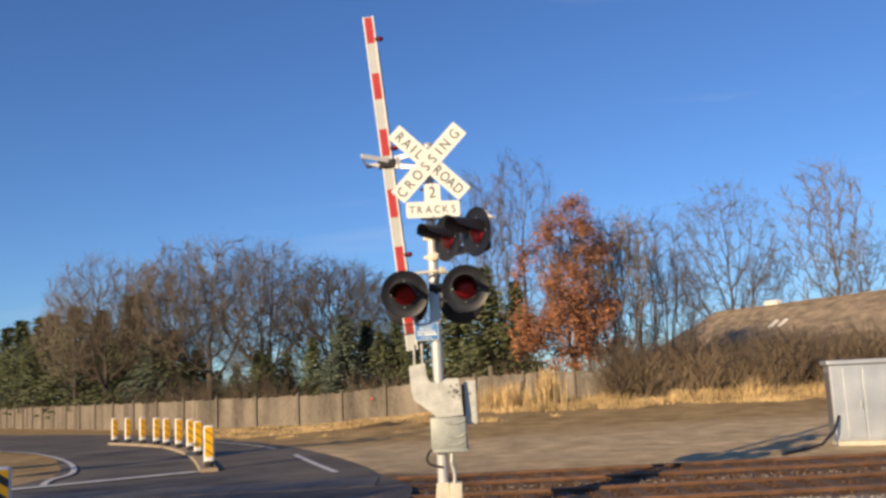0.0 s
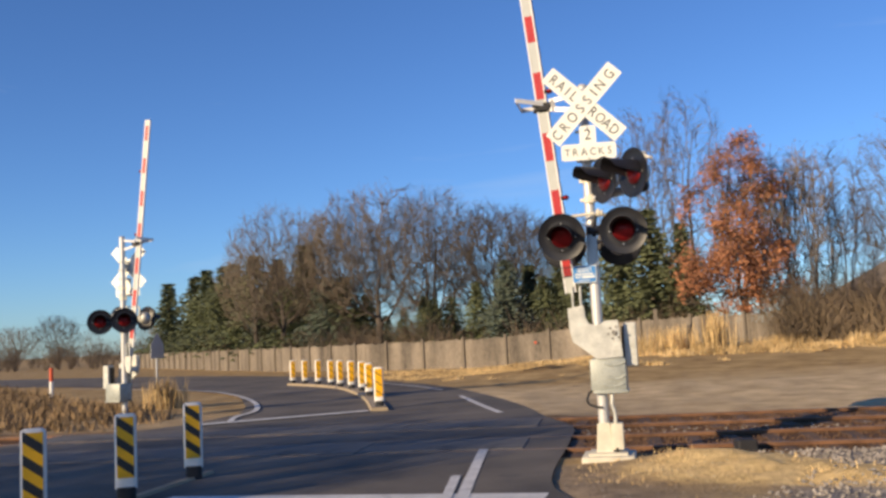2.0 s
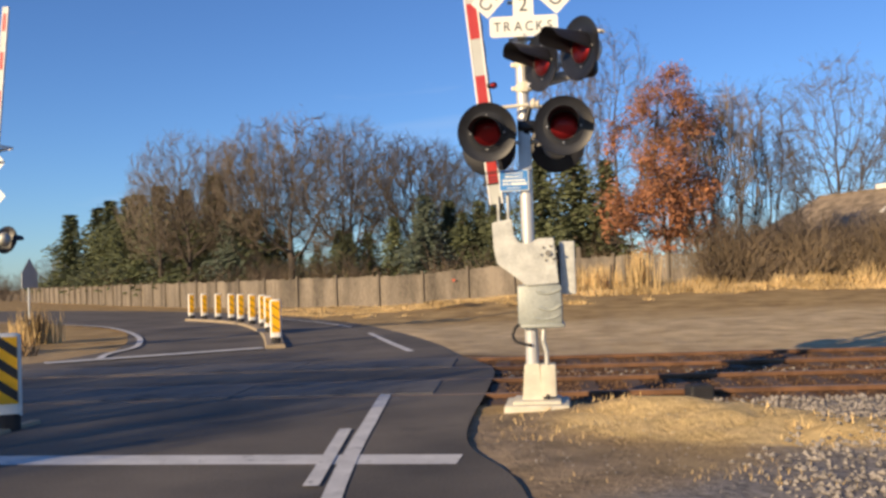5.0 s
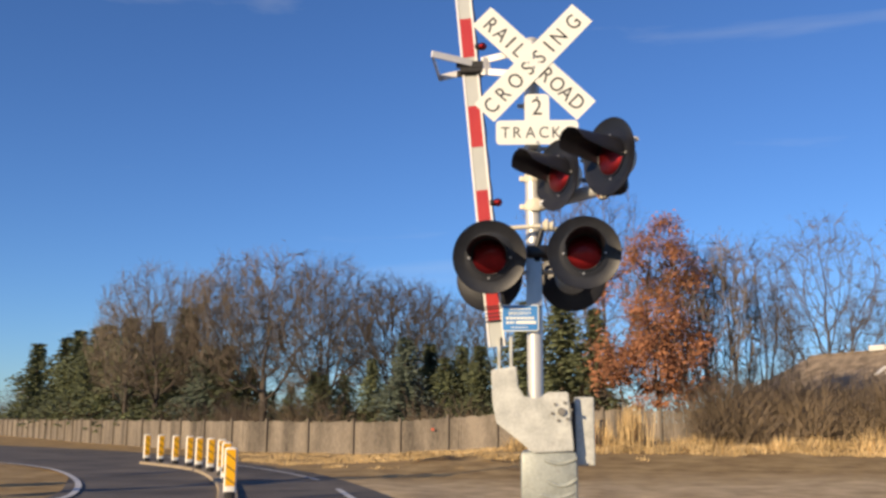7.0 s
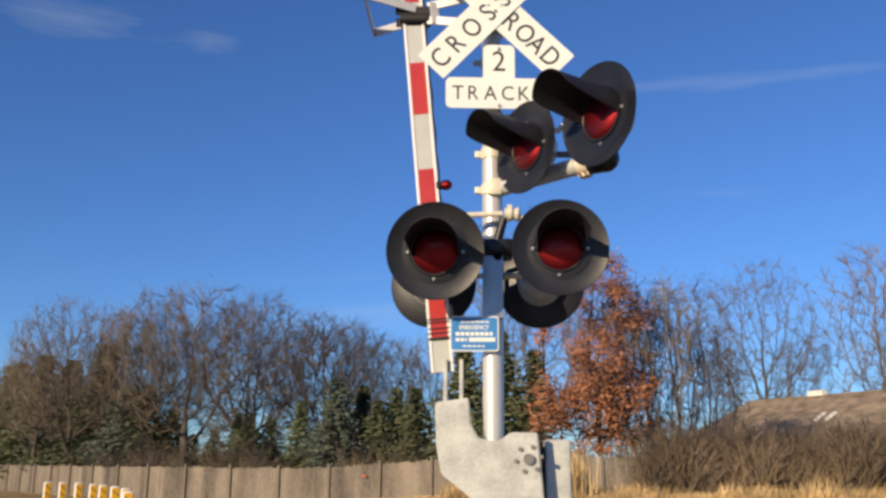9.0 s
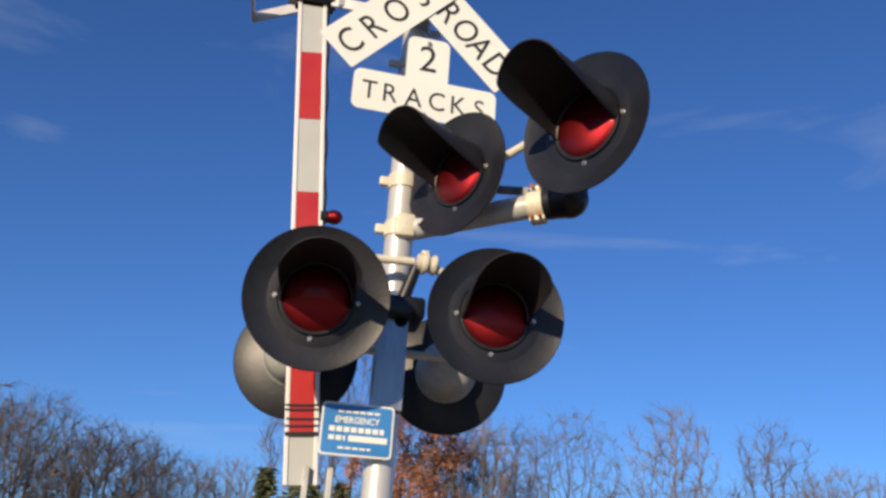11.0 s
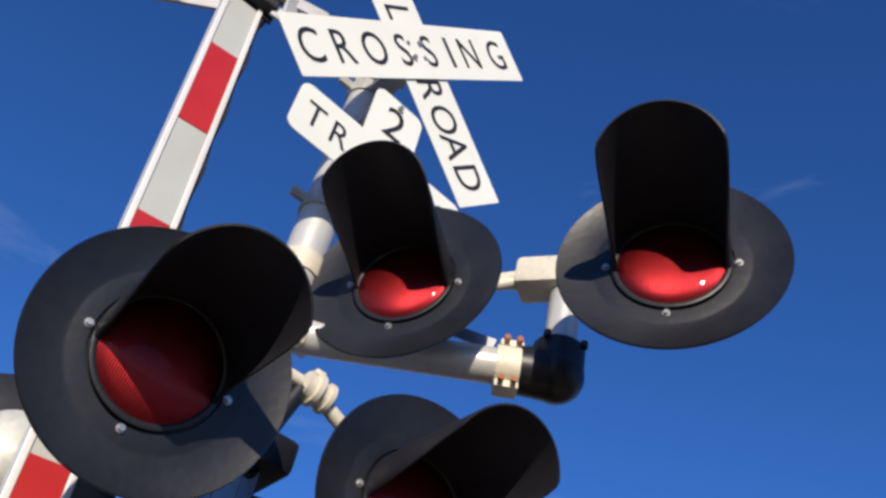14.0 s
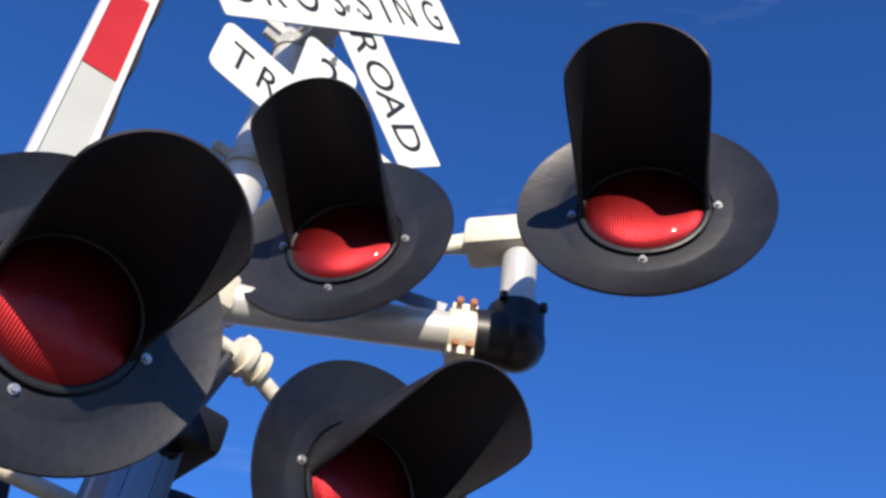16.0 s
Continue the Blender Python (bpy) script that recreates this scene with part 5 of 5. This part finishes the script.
# ---------- brush, grass ----------
def blades(name, label, spots, seed, mat, lo, hi, width, lean, per=6, cat="grass"):
    rnd = random.Random(seed)
    verts, faces = [], []
    for x, y, k in spots:
        z = height(x, y) - 0.03
        for _ in range(per):
            h = rnd.uniform(lo, hi) * k
            a = rnd.uniform(0, 6.283)
            bx, by = x + rnd.gauss(0, 0.10), y + rnd.gauss(0, 0.10)
            dx, dy = math.cos(a) * h * lean * rnd.random(), math.sin(a) * h * lean * rnd.random()
            px, py = -math.sin(a) * width * rnd.uniform(0.6, 1.3), math.cos(a) * width * rnd.uniform(0.6, 1.3)
            i = len(verts)
            verts += [(bx - px, by - py, z), (bx + px, by + py, z), (bx + dx * 0.5 + px * 0.7, by + dy * 0.5 + py * 0.7, z + h * 0.6),
                      (bx + dx * 0.5 - px * 0.7, by + dy * 0.5 - py * 0.7, z + h * 0.6), (bx + dx, by + dy, z + h)]
            faces += [(i, i + 1, i + 2, i + 3), (i + 3, i + 2, i + 4)]
    return tagged(new(name, quick_mesh(name, verts, faces, mat)), label, cat, kind="stuff")


rg = random.Random(31)
spots = []
while len(spots) < 5200:
    x, y = rg.uniform(-1.5, 24), rg.uniform(24.5, 33)
    edge = 27.4 + 1.9 * noise.noise(Vector((x * 0.4, 0, 2))) + 0.8 * noise.noise(Vector((x * 1.3, 0, 5))) - 0.15 * max(0, x - 8)
    if y > edge and not (x < 1 and y < 29):
        spots.append((x, y, (0.35 + 1.3 * max(0, noise.noise(Vector((x * 0.7, y * 0.7, 4))) + 0.2)) * (0.35 + 0.65 * step(0, 2.5, y - edge))))
blades("dry_grass", "uneven straw-coloured dry grass along the brush", spots, 1, "straw", 0.10, 0.75, 0.016, 1.2)
spots = [(rg.gauss(3.3, 0.2), rg.gauss(29.3, 0.3), 1.0) for _ in range(55)] + [(rg.gauss(1.4, 0.6), rg.gauss(30.6, 0.4), 0.7) for _ in range(70)]
blades("reed_clump", "clump of tall straw-coloured reeds", spots, 2, "straw", 1.0, 1.9, 0.02, 0.25)
spots = []
while len(spots) < 3800:
    x, y = rg.uniform(-14, 3.5), rg.uniform(21.5, 35.5)
    patch = noise.noise(Vector((x * 0.45, y * 0.6, 14)))
    if not on_road(x, y, 1.0) and patch > -0.15 + 0.5 * step(-1.5, 1.5, x) + 0.25 * step(26, 23, y):
        spots.append((x, y, 0.35 + 0.9 * max(0, patch + 0.3) * rg.random()))
blades("verge_grass", "short dry grass on the verge by the bend", spots, 3, "straw", 0.06, 0.24, 0.016, 1.1, per=8)
spots = []
while len(spots) < 5200:
    x, y = rg.uniform(-42, -10.3), rg.uniform(5.5, 34)
    if not on_road(x, y, 1.3) and y < 8 + 1.0 * (-10 - x) and y > 4.5 - 0.05 * x:
        spots.append((x, y, 0.4 + 0.8 * max(0, 0.4 + noise.noise(Vector((x * 0.3, y * 0.3, 9))))))
blades("field_grass", "brown uncut grass beside the track", spots, 4, "fieldstraw", 0.15, 0.55, 0.022, 0.9)
spots = [(rg.gauss(-12.9, 0.2), rg.gauss(12.2, 0.25), 0.75) for _ in range(45)]
blades("reed_clump", "clump of tan reeds at the signpost", spots, 5, "straw", 0.7, 1.4, 0.018, 0.3)
spots = []
while len(spots) < 420:
    x, y = rg.uniform(-0.5, 6), rg.uniform(-3.4, -0.4)
    if noise.noise(Vector((x, y, 6))) > 0.05 and not on_road(x, y, 0.3):
        spots.append((x, y, 0.5 + 0.5 * rg.random()))
blades("mown_straw", "short dead grass on the sandy mound", spots, 6, "straw", 0.03, 0.10, 0.005, 1.2, per=5)


def brush(name, label, spots, seed, mat):
    """Tangled leafless shrubs: fans of forked thin stems."""
    rnd = random.Random(seed)
    verts, faces = [], []
    for x, y, h in spots:
        z = height(x, y) - 0.1
        for _ in range(11):
            a, t = rnd.uniform(0, 6.283), rnd.uniform(0.1, 0.85)
            d = Vector((math.cos(a) * t, math.sin(a) * t, 1)).normalized()
            p = Vector((x, y, z))
            L = h * rnd.uniform(0.5, 1.1)
            q = p + d * L * 0.5
            tube_path(verts, faces, [p, q], [0.024, 0.016], 3)
            for _ in range(5):
                e = (d + Vector((rnd.uniform(-1, 1), rnd.uniform(-1, 1), rnd.uniform(-0.3, 0.8))) * 0.7).normalized()
                r = q + e * L * rnd.uniform(0.25, 0.6)
                tube_path(verts, faces, [q, r], [0.015, 0.007], 3)
                for _ in range(3):
                    e2 = (e + Vector((rnd.uniform(-1, 1), rnd.uniform(-1, 1), rnd.uniform(-0.5, 0.7))) * 0.8).normalized()
                    i = len(verts)
                    o = e2.orthogonal().normalized() * 0.013
                    tip = r + e2 * L * rnd.uniform(0.12, 0.3)
                    verts += [tuple(r - o), tuple(r + o), tuple(tip)]
                    faces.append((i, i + 1, i + 2))
    return tagged(new(name, quick_mesh(name, verts, faces, mat)), label, "shrubs", kind="stuff")


HOUSE_A, HOUSE_D = Vector((18.2, 58.6)), Vector((0.46, -0.888)).normalized()


def house_front(x, y):
    """How far a place lies in front of the house, towards the tracks."""
    q = Vector((x, y)) - HOUSE_A
    if q.dot(HOUSE_D) < -4.5:
        return 9.0
    return q.dot(Vector((HOUSE_D.y, -HOUSE_D.x))) - 6.0


spots = []
while len(spots) < 620:
    x, y = rg.uniform(6.5, 40), rg.uniform(31, 44)
    if y < 33.5 + 0.6 * (x - 5) and house_front(x, y) > 1.0:
        spots.append((x, y, rg.uniform(1.0, 3.0)))
brush("brush", "tangled reddish-brown leafless brush at the foot of the hill", spots, 8, "shrub")
spots = []
while len(spots) < 300:
    x, y = rg.uniform(-34, 3), rg.uniform(38, 62)
    if y > np.interp(x, [p[0] for p in FENCE], [p[1] for p in FENCE]) + 1.5:
        spots.append((x, y, rg.uniform(1.5, 3.2)))
brush("undergrowth", "brown undergrowth among the trees behind the fence", spots, 10, "shrub")
spots = [(rg.uniform(-130, -40), rg.uniform(95, 130), rg.uniform(2, 4)) for _ in range(200)]
brush("distant_brush", "grey-brown distant scrub on the horizon", spots, 11, "shrub")

# ---------- the house behind the brush ----------
def build_house():
    """A brown hipped roof over low tan walls; local x runs along the ridge, local -y faces the tracks."""
    L, W, EAVE, RIDGE = 22.0, 6.0, 2.55, 6.1
    a = math.degrees(math.atan2(HOUSE_D.y, HOUSE_D.x))
    h = thing("house", "low house with brown shingled hip roof behind the brush", "house", at=pose(HOUSE_A.x, HOUSE_A.y, -0.1, rz=a))
    part("wall", boxm(-2.4, L + 2.4, -W + 0.5, W - 0.5, 0, EAVE, bev=0.02), "housewall", h, "tan clapboard wall")
    bm = bmesh.new()
    low = [bm.verts.new(p) for p in ((-3.0, -W, EAVE), (L + 3.0, -W, EAVE), (L + 3.0, W, EAVE), (-3.0, W, EAVE))]
    under = [bm.verts.new((v.co.x, v.co.y, EAVE - 0.16)) for v in low]
    top = [bm.verts.new((0, 0, RIDGE)), bm.verts.new((L, 0, RIDGE))]
    bm.faces.new((low[0], low[1], top[1], top[0]))
    bm.faces.new((low[2], low[3], top[0], top[1]))
    bm.faces.new((low[3], low[0], top[0]))
    bm.faces.new((low[1], low[2], top[1]))
    for k in range(4):
        bm.faces.new((under[k], under[(k + 1) % 4], low[(k + 1) % 4], low[k]))
    bm.faces.new(under[::-1])
    bmesh.ops.recalc_face_normals(bm, faces=bm.faces)
    roof = part("roof", bm, "shingle", h, "weathered brown shingle roof")
    part("ridge_cap", boxm(-0.1, L + 0.1, -0.13, 0.13, RIDGE - 0.03, RIDGE + 0.05, bev=0.02), "shingle", roof, "row of ridge shingles")
    slope = (RIDGE - EAVE) / W
    part("roof_vent", boxm(5.3, 6.5, -0.25, 0.25, RIDGE - 0.02, RIDGE + 0.32, bev=0.03), "panelwhite", roof, "white ridge vent")
    for x in (8.2, 9.0):
        y = -2.5
        part("skylight", boxm(x, x + 0.26, y - 0.45, y + 0.45, -0.05, 0.10, bev=0.02, m=Matrix.Translation((0, y, RIDGE + slope * y)) @ pose(0, 0, 0, rx=math.degrees(math.atan(slope))) @ Matrix.Translation((0, -y, 0))), "panelwhite", roof, "white framed roof light")
    for x in (2.0, 5.5, 10.0, 14.5, 18.5):
        w = part("window", boxm(x, x + 1.3, -W + 0.44, -W + 0.52, 0.95, 2.0, bev=0.01), "panelwhite", h, "white framed window")
        part("pane", boxm(x + 0.1, x + 1.2, -W + 0.425, -W + 0.4385, 1.05, 2.05), "darkpane", w, "dark window pane")
    return h


build_house()


# ---------- delineators, kerbs, cabinet, far signal ----------
# worn: the bend's variant, thin amber stripes with shading in their colour
def delineator(worn=False):
    t = thing("delineator", "yellow delineator with white edges on the median kerb" if worn else "yellow and black striped white-edged delineator on a rubber foot", "delineator", group="delineators along the bend" if worn else "delineators at the stop line")
    W, H = 0.115, 0.80

    def slab(wx, wy, z0, z1, top=0.0):
        bm = bmesh.new()
        rings = []
        for z, k in ((z0, 1), (z1 - top, 1), (z1 - top * 0.35, 0.93), (z1, 0.72)) if top else ((z0, 1), (z1, 1)):
            ring = []
            for i in range(24):
                a = 6.2832 * i / 24
                c, s_ = math.cos(a), math.sin(a)
                ring.append(bm.verts.new((math.copysign(abs(c) ** 0.7, c) * wx * k, math.copysign(abs(s_) ** 0.7, s_) * wy * k, z)))
            rings.append(ring)
        for p, q in zip(rings, rings[1:]):
            for i in range(24):
                bm.faces.new((p[i], p[(i + 1) % 24], q[(i + 1) % 24], q[i]))
        bm.faces.new(rings[-1])
        bm.faces.new(rings[0][::-1])
        return bm

    part("foot", slab(0.10, 0.09, -0.02, 0.14), "rubber", t, "black rubber foot", smooth=True)
    body = part("body", slab(W, 0.055, 0.12, 0.12 + H, 0.05), "panelwhite", t, "white plastic body", smooth=True)
    part("yellow_field", plate(bmesh.new(), rounded(-0.088, 0.088, 0.24, 0.885, 0.006, 2), -0.0615, -0.045), "yellow", body, "yellow reflective face")
    for zc in (0.34, 0.55, 0.76):
        thick = 0.035 if worn else 0.10
        out = [(-0.088, zc + 0.045), (0.088, zc - 0.085), (0.088, zc - 0.085 + thick), (-0.088, zc + 0.045 + thick)]
        part("stripe", plate(bmesh.new(), out, -0.0635, -0.0615), "shadestripe" if worn else "signblack", body, "thin amber diagonal stripe, part black print, part painted shading" if worn else "black diagonal stripe")
    return t


first = delineator()
first.matrix_basis = pose(-5.02, -1.15, 0.02, rz=24)
for x, y, r, s in ((-5.0, -2.71, 27, 1.04), (-5.02, -4.23, 30, 1.06)):
    copy_thing(first, pose(x, y, 0.02, rz=r))
bend = delineator(True)
bend.matrix_basis = pose(-5.63, 9.05, 0.06, rz=18)
for x, y, r in ((-7.17, 13.25, 18), (-8.22, 15.9, 22), (-9.13, 17.6, 22), (-10.03, 19.1, 25), (-10.83, 20.4, 25), (-11.78, 21.65, 28), (-12.74, 22.75, 28), (-13.44, 23.25, 30)):
    copy_thing(bend, pose(x, y, 0.06, rz=r + 8))


def kerb(points, width, z):
    c = smooth_line(points, 8)
    verts, faces = [], []
    for i, p in enumerate(c):
        d = (c[min(i + 1, len(c) - 1)] - c[max(i - 1, 0)]).normalized()
        n = Vector((-d.y, d.x))
        for o, zz in ((-width / 2, -0.03), (-width / 2 + 0.03, z), (width / 2 - 0.03, z), (width / 2, -0.03)):
            q = p + n * o
            verts.append((q.x, q.y, zz))
    for i in range(len(c) - 1):
        for k in range(3):
            faces.append((i * 4 + k, i * 4 + k + 1, i * 4 + 4 + k + 1, i * 4 + 4 + k))
    faces += [(0, 1, 2, 3), tuple(len(verts) - 4 + k for k in (3, 2, 1, 0))]
    return tagged(new("kerb", quick_mesh("kerb", verts, faces, "kerb")), "low tan median kerb between the lanes", "kerb", kind="structure")


kerb([(-5.5, 8.6), (-7.17, 13.25), (-9.13, 17.6), (-10.83, 20.4), (-13.6, 23.5)], 0.42, 0.07)
kerb([(-5.03, -0.7), (-5.0, -3.0), (-4.9, -8.0), (-4.6, -16)], 0.16, 0.03)

cab = thing("equipment_cabinet", "silver aluminium trackside equipment cabinet with a lidded roof", "cabinet", at=pose(8.12, 8.95, -0.06, rz=-10))
part("body", boxm(0, 1.25, 0, 0.75, 0.06, 1.70, bev=0.012), "case", cab)
part("roof", boxm(-0.06, 1.31, -0.08, 0.82, 1.70, 1.80, bev=0.02), "case", cab, "overhanging metal roof")
part("plinth", boxm(0.03, 1.22, 0.03, 0.72, -0.1, 0.06), "concrete", cab)
for x0, x1 in ((0.26, 0.62), (0.66, 1.18)):
    part("door", boxm(x0, x1, -0.02, 0.004, 0.12, 1.62, bev=0.006), "case", cab, "flat metal door")
# dark panel paints the shade on the side turned from the sun
part("side_panel", boxm(-0.012, 0.003, 0.08, 0.68, 0.2, 1.55, bev=0.004), "caseshade", cab, "plain side panel, darkened for the cabinet's shaded side")
part("handle", boxm(0.56, 0.60, -0.05, -0.018, 0.75, 0.92, bev=0.008), "bolt", cab, "door handle")
bm = bmesh.new()
pts = [Vector((8.2, 8.9, 0.55)), Vector((8.0, 8.7, 0.25)), Vector((7.6, 8.4, 0.0)), Vector((7.0, 7.9, -0.05)), Vector((6.4, 7.2, -0.06))]
for p, q in zip(pts, pts[1:]):
    tube(bm, p, q, 0.03, seg=8)
tagged(part("cable", bm, "rubber", None, smooth=True), "black cables lying between cabinet and track", "cable")

tagged(part("track_box", boxm(-0.13, 0.13, -0.12, 0.12, 0, 0.2, bev=0.03), "rubber", None, at=pose(1.74, 0.72, -0.10, rz=12)), "small black box beside the near rail", "box")

# far signal: the same kind, turned about, seen from behind
far = build_signal(False, (-0.95, 7.5), back=42, side=False, drop=0.42)
far.matrix_basis = pose(-11.72, 8.25, -0.34, rz=170)
tagged(far, "farther railroad crossing signal across the tracks, seen from behind", "crossing signal")

sp = thing("street_sign", "grey back of a pentagonal road sign on a thin steel post", "road sign", at=pose(-14.0, 13.8, -0.05, rz=92))
part("post", tubem((0, 0.03, -0.1), (0, 0.03, 2.1), 0.03, seg=10), "signback", sp)
part("sign_plate", plate(bmesh.new(), [(-0.4, 1.45), (0.4, 1.45), (0.4, 1.85), (0.0, 2.25), (-0.4, 1.85)], -0.005, 0.005), "signback", sp)
mk = thing("marker_post", "thin white marker post with an orange top", "marker", at=pose(-21.2, 18.8, -0.05))
part("post", tubem((0, 0, -0.1), (0, 0, 0.75), 0.07, seg=12), "panelwhite", mk)
part("top", tubem((0, 0, 0.75), (0, 0, 1.25), 0.07, seg=12), "orange", mk, "orange top")
up = thing("utility_pole", "dark wooden utility pole beside the distant track", "utility pole", at=pose(-68.6, 72, 0))
part("pole", tubem((0, 0, -0.5), (0, 0, 9.2), 0.22, 0.16, seg=10), "pole", up)
